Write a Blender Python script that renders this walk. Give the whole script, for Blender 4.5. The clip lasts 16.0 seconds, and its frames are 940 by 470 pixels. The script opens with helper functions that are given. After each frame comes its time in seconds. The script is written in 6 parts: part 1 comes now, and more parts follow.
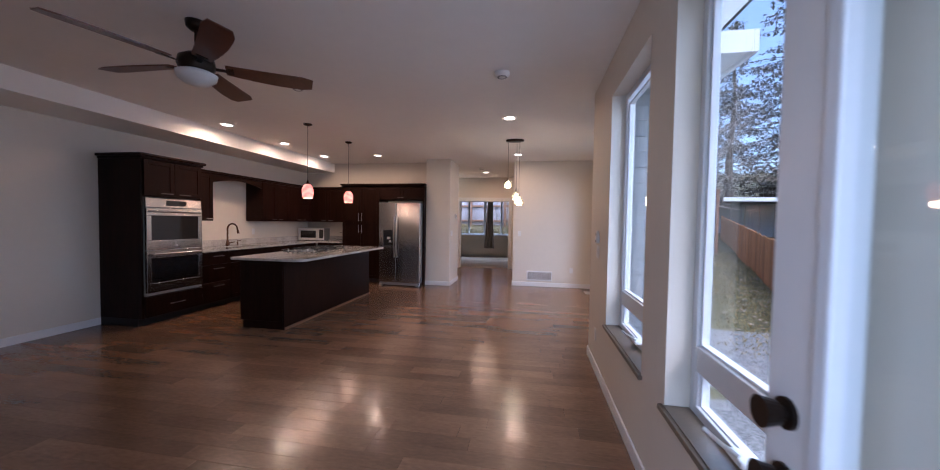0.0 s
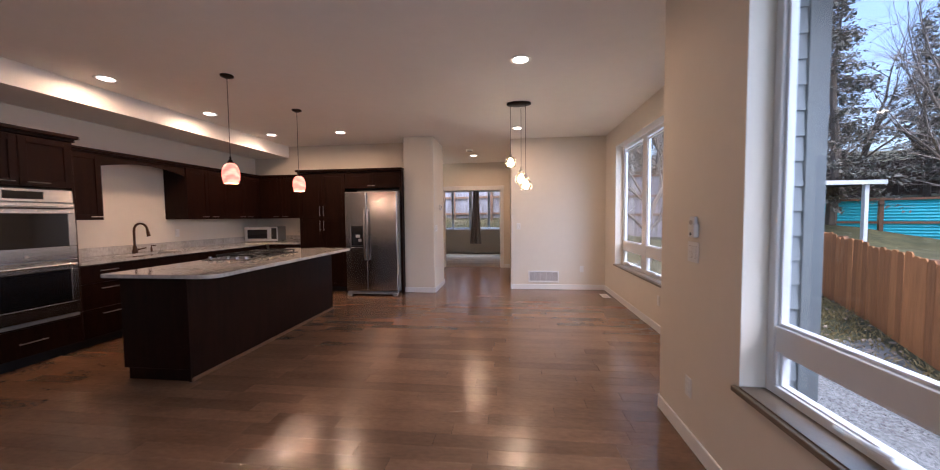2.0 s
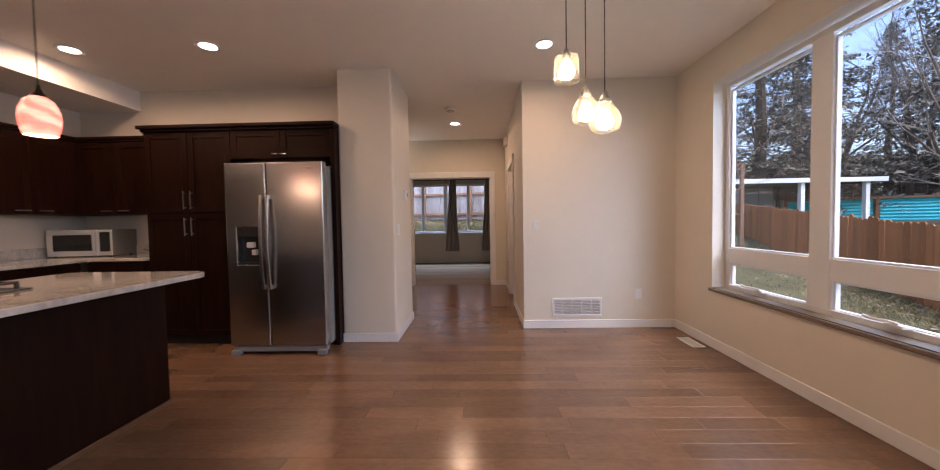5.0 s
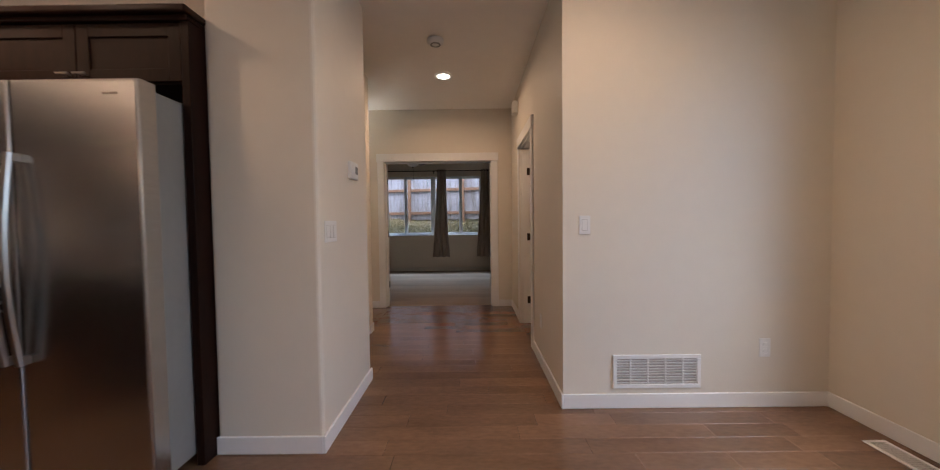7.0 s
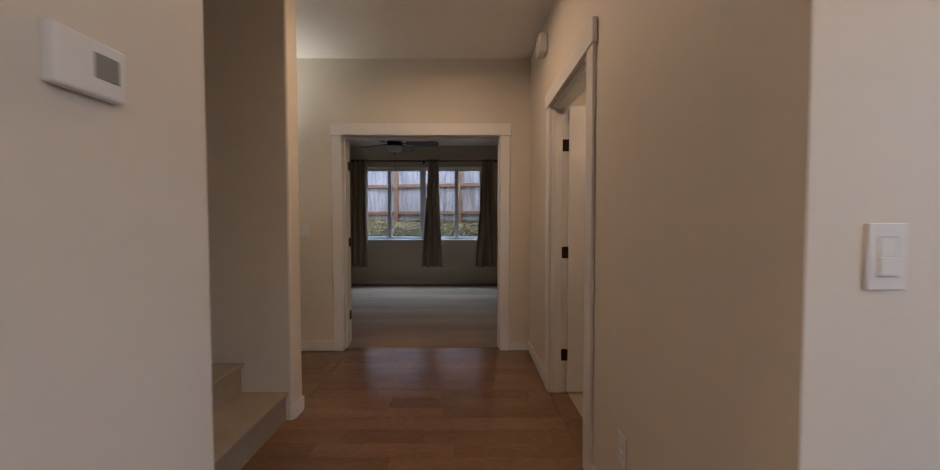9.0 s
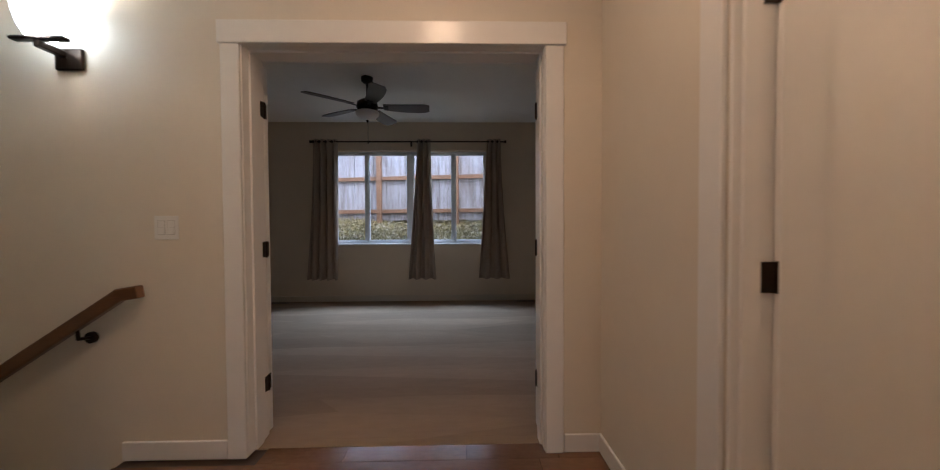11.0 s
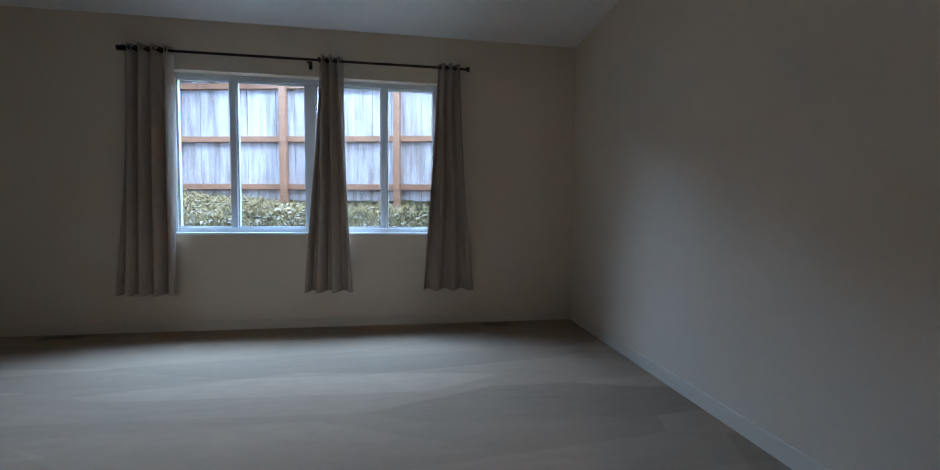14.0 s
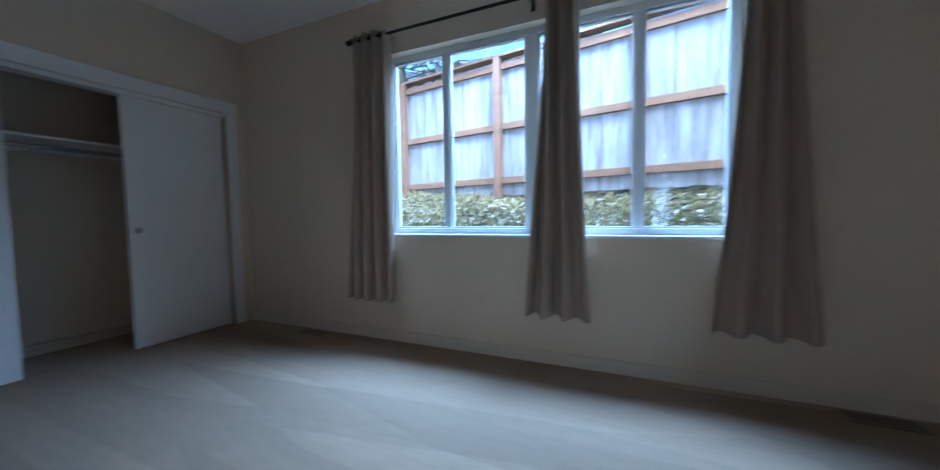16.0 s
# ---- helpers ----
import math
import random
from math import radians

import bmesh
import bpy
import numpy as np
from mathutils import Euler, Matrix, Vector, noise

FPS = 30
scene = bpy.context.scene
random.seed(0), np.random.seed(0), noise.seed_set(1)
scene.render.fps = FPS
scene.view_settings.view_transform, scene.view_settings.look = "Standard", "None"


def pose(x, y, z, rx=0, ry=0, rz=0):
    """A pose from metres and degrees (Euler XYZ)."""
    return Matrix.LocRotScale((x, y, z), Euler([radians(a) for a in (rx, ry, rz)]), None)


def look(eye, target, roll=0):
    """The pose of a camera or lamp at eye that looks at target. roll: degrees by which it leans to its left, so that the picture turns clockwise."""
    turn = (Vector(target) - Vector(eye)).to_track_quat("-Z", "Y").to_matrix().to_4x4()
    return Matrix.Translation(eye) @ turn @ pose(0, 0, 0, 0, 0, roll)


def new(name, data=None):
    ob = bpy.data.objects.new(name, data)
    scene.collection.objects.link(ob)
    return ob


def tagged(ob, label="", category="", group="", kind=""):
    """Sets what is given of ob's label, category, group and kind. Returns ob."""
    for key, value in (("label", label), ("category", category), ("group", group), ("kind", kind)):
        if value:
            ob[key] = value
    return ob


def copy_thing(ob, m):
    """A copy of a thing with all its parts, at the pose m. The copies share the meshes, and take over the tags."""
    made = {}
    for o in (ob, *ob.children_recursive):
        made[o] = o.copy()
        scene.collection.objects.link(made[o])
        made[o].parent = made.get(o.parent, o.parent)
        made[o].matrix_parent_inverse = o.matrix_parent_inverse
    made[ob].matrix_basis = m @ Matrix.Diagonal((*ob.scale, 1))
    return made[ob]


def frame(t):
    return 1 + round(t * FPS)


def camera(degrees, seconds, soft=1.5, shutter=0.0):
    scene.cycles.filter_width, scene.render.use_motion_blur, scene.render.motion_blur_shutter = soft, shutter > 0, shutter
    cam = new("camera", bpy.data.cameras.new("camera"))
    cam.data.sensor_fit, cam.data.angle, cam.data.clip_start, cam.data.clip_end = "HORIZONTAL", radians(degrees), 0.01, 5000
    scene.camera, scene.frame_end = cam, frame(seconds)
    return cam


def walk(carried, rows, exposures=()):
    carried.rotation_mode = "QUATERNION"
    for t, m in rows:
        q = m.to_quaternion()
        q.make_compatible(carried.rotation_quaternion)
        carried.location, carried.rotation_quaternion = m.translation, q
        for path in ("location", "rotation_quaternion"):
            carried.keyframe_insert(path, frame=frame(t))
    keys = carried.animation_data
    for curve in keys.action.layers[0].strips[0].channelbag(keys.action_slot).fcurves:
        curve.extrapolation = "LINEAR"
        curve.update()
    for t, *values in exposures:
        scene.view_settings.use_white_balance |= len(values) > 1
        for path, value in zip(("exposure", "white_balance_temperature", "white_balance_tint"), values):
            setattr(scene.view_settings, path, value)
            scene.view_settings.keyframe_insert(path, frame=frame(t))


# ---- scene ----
cam = camera(105.0, 16.0, soft=1.0, shutter=0.4)
PATH = [
    (0, (0.72, 3.457, 1.382), (0.38, 5.427, 1.313), 0.9),
    (0.5, (0.636, 3.797, 1.305), (0.297, 5.766, 1.234), 0.3),
    (1, (0.554, 4.119, 1.25), (0.237, 6.092, 1.17), -0.2),
    (1.5, (0.449, 4.458, 1.26), (0.169, 6.436, 1.169), -0.4),
    (2, (0.316, 4.837, 1.335), (0.086, 6.821, 1.235), -0.6),
    (2.5, (0.228, 5.331, 1.337), (0.017, 7.318, 1.243), -0.6),
    (3, (0.158, 5.799, 1.255), (-0.029, 7.789, 1.17), -0.7),
    (3.5, (0.016, 6.267, 1.191), (-0.124, 8.261, 1.111), -0.9),
    (4, (-0.028, 6.694, 1.171), (-0.147, 8.689, 1.096), -1.1),
    (4.2, (-0.059, 6.833, 1.195), (-0.165, 8.828, 1.118), -1.0),
    (6.3, (-0.249, 8.66, 1.211), (-0.257, 10.659, 1.143), -0.9),
    (6.5, (-0.253, 8.84, 1.193), (-0.265, 10.839, 1.125), -0.5),
    (7, (-0.262, 9.249, 1.18), (-0.27, 11.248, 1.11), -0.7),
    (7.5, (-0.268, 9.648, 1.185), (-0.277, 11.646, 1.114), -0.3),
    (8, (-0.263, 10.074, 1.213), (-0.268, 12.072, 1.13), -0.9),
    (8.5, (-0.268, 10.469, 1.214), (-0.27, 12.468, 1.138), -0.3),
    (11, (-0.396, 12.485, 1.142), (-0.351, 14.484, 1.096), -0.3),
    (11.5, (-0.485, 12.830, 1.088), (-0.372, 14.826, 1.034), -0.6),
    (12, (-0.585, 13.148, 1.008), (-0.404, 15.139, 0.942), -0.7),
    (12.5, (-0.574, 13.460, 0.957), (-0.328, 15.444, 0.882), -0.5),
    (13, (-0.340, 13.866, 0.970), (-0.083, 15.848, 0.896), 0.0),
    (13.5, (-0.166, 14.217, 1.016), (0.102, 16.197, 0.934), 0.6),
    (14, (-0.160, 14.542, 1.022), (0.106, 16.522, 0.935), 0.4),
    (14.5, (-0.165, 14.847, 1.055), (0.031, 16.835, 0.963), -0.2),
    (15, (-0.256, 15.143, 1.120), (-0.223, 17.141, 1.034), -0.5),
    (15.5, (-0.401, 15.422, 1.120), (-0.703, 17.397, 1.030), -0.8),
    (16, (-0.572, 15.613, 1.030), (-1.377, 17.440, 0.920), -0.9),
]

EXPOSURES = [(0, 1.42, 5250, 20), (1, 1.45, 5450, 19), (2.5, 1.56, 5750, 19), (4.2, 1.5, 5900, 20), (7, 1.2, 5700, 12), (8.5, 0.93, 5600, 10), (11, 1.32, 5650, 13), (12.5, 1.7, 5350, 8), (14, 2.12, 4750, 3), (16, 2.4, 4250, 0)]
walk(cam, [(t, look(eye, target, roll)) for t, eye, target, roll in PATH], EXPOSURES)
SKY = 0.15

# ---- world, sun, exposure ----
world = bpy.data.worlds.new("world")
scene.world = world
world.use_nodes = True
wn = world.node_tree.nodes
sky = wn.new("ShaderNodeTexSky")
sky.sky_type, sky.sun_disc = "NISHITA", False
sky.sun_elevation, sky.sun_rotation = radians(57), radians(149)
sky.air_density, sky.dust_density, sky.ozone_density = 1.0, 3.0, 1.5
wn["Background"].inputs["Strength"].default_value = SKY
world.node_tree.links.new(sky.outputs[0], wn["Background"].inputs["Color"])
sun_data = bpy.data.lights.new("sun", "SUN")
sun_data.energy, sun_data.angle, sun_data.color = 1.2, radians(40), (1.0, 0.98, 0.96)
sun = new("sun", sun_data)
sun.matrix_world = look((15, -25, 45), (0, 0, 0))


def lamp(name, kind, place, watts, colour, size=0.1, target=None, spread=None):
    d = bpy.data.lights.new(name, kind)
    d.energy, d.color = watts, colour
    if kind == "AREA":
        d.shape, d.size = "DISK", size
        if spread:
            d.spread = radians(spread)
    else:
        d.shadow_soft_size = size
    ob = new(name, d)
    ob.matrix_world = look(place, target) if target else Matrix.Translation(place)
    return ob


WARM = (1.0, 0.62, 0.35)
DAY = (0.68, 0.82, 1.0)
CANS = ((0.40, 8.17), (0.41, 10.68), (-3.66, 8.04), (-3.66, 9.27), (-3.66, 10.51), (-2.46, 10.525), (-0.54, 13.14))
for cx, cy in CANS:
    lamp("can_lamp", "AREA", (cx, cy, 2.728), 5.6 if cy > 12 else 4.1, WARM, 0.12, (cx, cy, 0), 172)
for cx, cy in ((-2.44, 8.136), (-2.44, 9.289)):
    lamp("pendant_lamp", "POINT", (cx, cy, 1.66), 1.9, WARM, 0.05)
for cx, cy, cz in ((0.306, 9.45, 1.99), (0.492, 9.40, 1.71), (0.44, 9.56, 1.80)):
    lamp("dining_lamp", "POINT", (cx, cy, cz), 2.5, WARM, 0.03)
# Unseen lamp, assumed from the warm brightness of the side room's open door.
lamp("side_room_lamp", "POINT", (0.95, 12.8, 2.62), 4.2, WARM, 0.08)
lamp("sconce_lamp", "POINT", (-2.27, 14.16, 2.16), 5.0, (1.0, 0.86, 0.66), 0.06)


def daylight(place, toward, width, height, watts):
    """An added area lamp outside a window or doorway, standing in for the sky's light."""
    ob = lamp("window_daylight", "AREA", place, watts, DAY, width, toward)
    ob.data.shape, ob.data.size, ob.data.size_y = "RECTANGLE", width, height


daylight((2.35, 4.84, 2.2), (0, 4.84, 0.7), 1.0, 1.8, 7)
daylight((2.35, 6.07, 2.2), (0, 6.07, 0.7), 1.2, 1.8, 10)
daylight((3.2, 9.44, 2.4), (0.4, 9.44, 0.2), 3.3, 1.9, 38)
daylight((-1.19, 19.5, 3.62), (-1.19, 16.1, 0.6), 5.0, 1.3, 165)
daylight((0.8, 2.9, 1.4), (0.6, 5, 0.7), 1.1, 2.0, 9)


# ---- materials ----
def material(name, colour, rough=0.5, metal=0.0, var=0.08, scale=3.0, bump=0.0, bump_scale=150.0, stretch=(1, 1, 1), second=None, pieces=0.0, coat=0.0, rough_var=0.05, emit=None, emit_strength=0.0, spec=0.5):
    """A painted, wooden, metal or stone surface: two scales of noise in colour, gloss and relief."""
    m = bpy.data.materials.new(name)
    m.use_nodes = True
    t = m.node_tree
    n, link = t.nodes, t.links.new
    b = n["Principled BSDF"]
    geo = n.new("ShaderNodeNewGeometry")
    mp = n.new("ShaderNodeMapping")
    mp.inputs["Scale"].default_value = stretch
    link(geo.outputs["Position"], mp.inputs["Vector"])
    big, small = n.new("ShaderNodeTexNoise"), n.new("ShaderNodeTexNoise")
    big.inputs["Scale"].default_value, small.inputs["Scale"].default_value = scale, scale * 9
    big.inputs["Detail"].default_value = small.inputs["Detail"].default_value = 4
    mix = n.new("ShaderNodeMath")
    mix.operation = "MULTIPLY_ADD"
    mix.inputs[1].default_value = 0.45
    link(small.outputs["Fac"], mix.inputs[0])
    half = n.new("ShaderNodeMath")
    half.operation = "MULTIPLY"
    half.inputs[1].default_value = 0.55
    link(big.outputs["Fac"], half.inputs[0])
    link(half.outputs[0], mix.inputs[2])
    for k in (big, small):
        link(mp.outputs[0], k.inputs["Vector"])
    ramp = n.new("ShaderNodeValToRGB")
    c = Vector(colour)
    lo, hi = c * (1 - var), (Vector(second) if second else c * (1 + var))
    ramp.color_ramp.elements[0].position, ramp.color_ramp.elements[1].position = 0.32, 0.68
    ramp.color_ramp.elements[0].color, ramp.color_ramp.elements[1].color = (*lo, 1), (*hi, 1)
    link(mix.outputs[0], ramp.inputs[0])
    out = ramp.outputs[0]
    if pieces:
        info = n.new("ShaderNodeObjectInfo")
        isl = n.new("ShaderNodeNewGeometry")
        add = n.new("ShaderNodeMath")
        add.operation = "ADD"
        link(info.outputs["Random"], add.inputs[0])
        link(isl.outputs["Random Per Island"], add.inputs[1])
        frac = n.new("ShaderNodeMath")
        frac.operation = "FRACT"
        link(add.outputs[0], frac.inputs[0])
        rng = n.new("ShaderNodeMapRange")
        rng.inputs["To Min"].default_value, rng.inputs["To Max"].default_value = 1 - pieces, 1 + pieces
        link(frac.outputs[0], rng.inputs["Value"])
        mul = n.new("ShaderNodeVectorMath")
        mul.operation = "SCALE"
        link(out, mul.inputs[0])
        link(rng.outputs[0], mul.inputs["Scale"])
        out = mul.outputs[0]
    link(out, b.inputs["Base Color"])
    rr = n.new("ShaderNodeMapRange")
    rr.inputs["To Min"].default_value, rr.inputs["To Max"].default_value = max(0.02, rough - rough_var), min(1, rough + rough_var)
    link(mix.outputs[0], rr.inputs["Value"])
    link(rr.outputs[0], b.inputs["Roughness"])
    b.inputs["Metallic"].default_value = metal
    b.inputs["Specular IOR Level"].default_value = spec
    b.inputs["Coat Weight"].default_value = coat
    b.inputs["Coat Roughness"].default_value = 0.12
    if bump:
        fine = n.new("ShaderNodeTexNoise")
        fine.inputs["Scale"].default_value, fine.inputs["Detail"].default_value = bump_scale, 3
        link(mp.outputs[0], fine.inputs["Vector"])
        bp = n.new("ShaderNodeBump")
        bp.inputs["Strength"].default_value, bp.inputs["Distance"].default_value = bump, 0.004
        link(fine.outputs["Fac"], bp.inputs["Height"])
        link(bp.outputs[0], b.inputs["Normal"])
    if emit:
        b.inputs["Emission Color"].default_value = (*emit, 1)
        b.inputs["Emission Strength"].default_value = emit_strength
    return m


def glass_material(name, tint=(0.97, 0.985, 0.98), frost=0.0):
    """Thin window glass: clear, with gloss at grazing angles."""
    m = bpy.data.materials.new(name)
    m.use_nodes = True
    n, link = m.node_tree.nodes, m.node_tree.links.new
    n.remove(n["Principled BSDF"])
    clear, gloss, facing, curve, mix = (n.new(k) for k in ("ShaderNodeBsdfTransparent", "ShaderNodeBsdfGlossy", "ShaderNodeLayerWeight", "ShaderNodeMath", "ShaderNodeMixShader"))
    clear.inputs["Color"].default_value = (*tint, 1)
    gloss.inputs["Roughness"].default_value = 0.01
    facing.inputs["Blend"].default_value = 0.5
    curve.operation = "POWER"
    curve.inputs[1].default_value = 4.0
    rng = n.new("ShaderNodeMapRange")
    rng.inputs["To Min"].default_value, rng.inputs["To Max"].default_value = 0.025, 0.75
    link(facing.outputs["Facing"], curve.inputs[0])
    link(curve.outputs[0], rng.inputs["Value"])
    link(rng.outputs[0], mix.inputs[0])
    link(clear.outputs[0], mix.inputs[1])
    link(gloss.outputs[0], mix.inputs[2])
    out = mix.outputs[0]
    if frost:
        milk, both = n.new("ShaderNodeBsdfTranslucent"), n.new("ShaderNodeMixShader")
        milk.inputs["Color"].default_value = (0.95, 0.88, 0.72, 1)
        both.inputs[0].default_value = frost
        link(out, both.inputs[1])
        link(milk.outputs[0], both.inputs[2])
        out = both.outputs[0]
    link(out, n["Material Output"].inputs[0])
    return m


WALL = material("wall paint warm off-white", (0.72, 0.66, 0.56), 0.6, var=0.02, scale=1.2, bump=0.12, bump_scale=90)
BEDROOMPAINT = material("tan bedroom wall paint", (0.70, 0.595, 0.455), 0.65, var=0.025, scale=1.2, bump=0.12, bump_scale=90)
CEIL = material("ceiling paint white", (0.87, 0.84, 0.79), 0.85, var=0.02, scale=1.0, bump=0.25, bump_scale=60)
TRIM = material("white gloss trim paint", (0.80, 0.79, 0.77), 0.3, var=0.02, scale=2.0, bump=0.03, bump_scale=40)
VINYL = material("white vinyl window frame", (0.72, 0.73, 0.735), 0.35, var=0.02, scale=4.0)
PLANK = material("brown hardwood plank", (0.185, 0.102, 0.056), 0.22, var=0.24, scale=2.2, stretch=(1, 3.0, 3.0), bump=0.03, bump_scale=25, pieces=0.19, coat=0.10, rough_var=0.06)
JOINT = material("dark floor joint", (0.05, 0.028, 0.016), 0.7, var=0.1)
CARPET = material("beige cut-pile carpet", (0.405, 0.30, 0.20), 0.95, var=0.10, scale=1.3, stretch=(0.6, 2.2, 1), bump=1.0, bump_scale=330)
STAIRCARPET = material("tan stair carpet", (0.36, 0.30, 0.22), 0.95, var=0.1, scale=4, bump=1.0, bump_scale=300)
ESPRESSO = material("espresso stained wood", (0.0140, 0.0050, 0.0028), 0.38, var=0.45, scale=2.5, stretch=(8, 8, 1), bump=0.06, bump_scale=40, spec=0.10)
TOEKICK = material("black toe kick", (0.012, 0.010, 0.009), 0.6)
STONE = material("veined pale granite", (0.50, 0.46, 0.40), 0.09, var=0.35, scale=2.6, stretch=(1, 2.2, 1), second=(0.66, 0.63, 0.58), coat=0.3, rough_var=0.03)
STEEL = material("brushed stainless steel", (0.47, 0.465, 0.46), 0.25, metal=1.0, var=0.06, scale=3, stretch=(1, 1, 25), bump=0.02, bump_scale=60, rough_var=0.06)
STEELDARK = material("dark grey appliance side", (0.23, 0.23, 0.22), 0.45, var=0.05)
BLACKGLASS = material("black oven glass", (0.012, 0.011, 0.012), 0.05, var=0.1, rough_var=0.01)
BLACK = material("black plastic", (0.015, 0.015, 0.015), 0.35)
BRONZE = material("oil-rubbed bronze", (0.030, 0.020, 0.014), 0.35, metal=0.8, var=0.2, scale=12)
FAUCETBRONZE = material("brown bronze faucet metal", (0.10, 0.048, 0.026), 0.32, metal=0.85, var=0.2, scale=12)
SILVER = material("silver microwave front", (0.74, 0.74, 0.73), 0.34, metal=0.75, var=0.04, scale=4)
CREAM = material("cream painted baseboard", (0.66, 0.585, 0.47), 0.4, var=0.03, scale=2)
NICKEL = material("satin nickel", (0.42, 0.39, 0.35), 0.3, metal=1.0)
CHERRY = material("red-brown fan blade wood", (0.11, 0.035, 0.016), 0.35, var=0.3, scale=3, stretch=(3, 3, 1), coat=0.2)
GREYBLADE = material("weathered walnut fan blade", (0.085, 0.062, 0.05), 0.4, var=0.25, scale=4)
FROST = material("frosted white fan glass", (0.72, 0.73, 0.72), 0.35, var=0.02)
SILL = material("taupe stone window sill", (0.165, 0.125, 0.085), 0.4, var=0.15, scale=8, bump=0.1)
PLASTIC = material("white switch plastic", (0.78, 0.77, 0.74), 0.35, var=0.02)
# Grey for shaded gaps drawn as flat sheets, also the remote's dial.
VENTGREY = material("grey of gap shade and remote dial", (0.46, 0.43, 0.40), 0.8)
# Dark sheet colour that stands in for the shade inside floor vents.
VENTDARK = material("flat dark vent shade", (0.06, 0.055, 0.05), 0.8)
CURTAIN = material("taupe linen curtain", (0.43, 0.345, 0.265), 0.9, var=0.10, scale=14, stretch=(3, 3, 1), bump=0.5, bump_scale=400)
OAK = material("brown handrail wood", (0.13, 0.06, 0.025), 0.35, var=0.25, scale=4, stretch=(1, 6, 6), coat=0.2)
SIDING = material("grey painted lap siding", (0.16, 0.18, 0.20), 0.7, var=0.07, scale=6, bump=0.15, bump_scale=40, pieces=0.05)
SIDETRIM = material("dark grey corner board", (0.10, 0.115, 0.125), 0.65, var=0.08, scale=6)
CEDAR = material("new orange cedar board", (0.34, 0.14, 0.05), 0.8, var=0.25, scale=2.5, stretch=(9, 9, 1), bump=0.25, bump_scale=60, pieces=0.22)
GREYCEDAR = material("weathered grey cedar board", (0.23, 0.172, 0.148), 0.9, var=0.4, scale=1.7, stretch=(8, 8, 1), second=(0.40, 0.385, 0.43), bump=0.3, bump_scale=60, pieces=0.12)
RAILCEDAR = material("brown fence rail", (0.20, 0.105, 0.06), 0.85, var=0.3, scale=3, stretch=(1, 6, 6), bump=0.2, bump_scale=50)
OLDWOOD = material("dark old fence wood", (0.075, 0.055, 0.045), 0.9, var=0.4, scale=2.5, stretch=(8, 8, 1), pieces=0.3)
GROUND = material("winter grass and soil", (0.055, 0.06, 0.022), 0.95, var=0.5, scale=1.6, second=(0.13, 0.115, 0.05), bump=0.8, bump_scale=30)
GRASS = material("yellow green grass blades", (0.19, 0.165, 0.05), 0.8, var=0.4, scale=3, second=(0.40, 0.31, 0.15), pieces=0.3)
LEAVES = material("fallen brown leaves", (0.22, 0.14, 0.08), 0.85, var=0.4, scale=9, second=(0.42, 0.36, 0.28), pieces=0.4)
GRAVEL = material("grey gravel", (0.10, 0.10, 0.10), 0.85, var=0.5, scale=9, second=(0.22, 0.22, 0.22), pieces=0.5)
GRAVELBED = material("fine grey gravel bed", (0.09, 0.09, 0.09), 0.9, var=0.5, scale=30, second=(0.26, 0.26, 0.255), bump=0.8, bump_scale=60)
BOULDER = material("tan grey boulder", (0.28, 0.25, 0.22), 0.85, var=0.3, scale=5, bump=0.4, bump_scale=30)
TURQUOISE = material("turquoise corrugated metal", (0.02, 0.42, 0.50), 0.45, var=0.12, scale=2)
WHITEWOOD = material("white painted exterior wood", (0.66, 0.68, 0.70), 0.6, var=0.06, scale=5)
GREYPANEL = material("blue grey shed panel", (0.22, 0.25, 0.29), 0.7, var=0.1, scale=3)
ROOFING = material("dark roof felt", (0.06, 0.06, 0.06), 0.9, var=0.2, scale=6)
BARK = material("grey brown bark", (0.15, 0.12, 0.095), 0.95, var=0.35, scale=5, stretch=(3, 3, 0.6), bump=0.8, bump_scale=25)
# Needle and twig colours are lightened to carry the outdoor haze.
NEEDLES = material("grey-green conifer needles paled by haze", (0.125, 0.128, 0.10), 0.85, var=0.35, scale=2, second=(0.22, 0.20, 0.165), pieces=0.35)
TWIGS = material("bare winter twigs paled by haze", (0.30, 0.25, 0.21), 0.9, var=0.3, scale=3, pieces=0.2)
PALESIDING = material("pale grey house siding", (0.42, 0.45, 0.50), 0.7, var=0.05, scale=3)
HOUSEGLASS = material("dark house window", (0.10, 0.13, 0.16), 0.1, var=0.1)
LAMPLENS = material("lit lamp lens", (0.9, 0.88, 0.82), 0.4, emit=(1.0, 0.84, 0.62), emit_strength=5)
BULB = material("lit bulb", (0.9, 0.85, 0.7), 0.4, emit=(1.0, 0.82, 0.52), emit_strength=14)
SCONCEGLASS = material("lit sconce glass", (0.9, 0.9, 0.9), 0.4, emit=(0.92, 1.0, 0.97), emit_strength=3)
REDGLASS = material("lit red and amber swirl glass", (0.85, 0.5, 0.3), 0.2, var=0.3, scale=14, stretch=(1, 1, 4), emit=(1.0, 0.42, 0.20), emit_strength=0.8)
GLASS = glass_material("window glass")


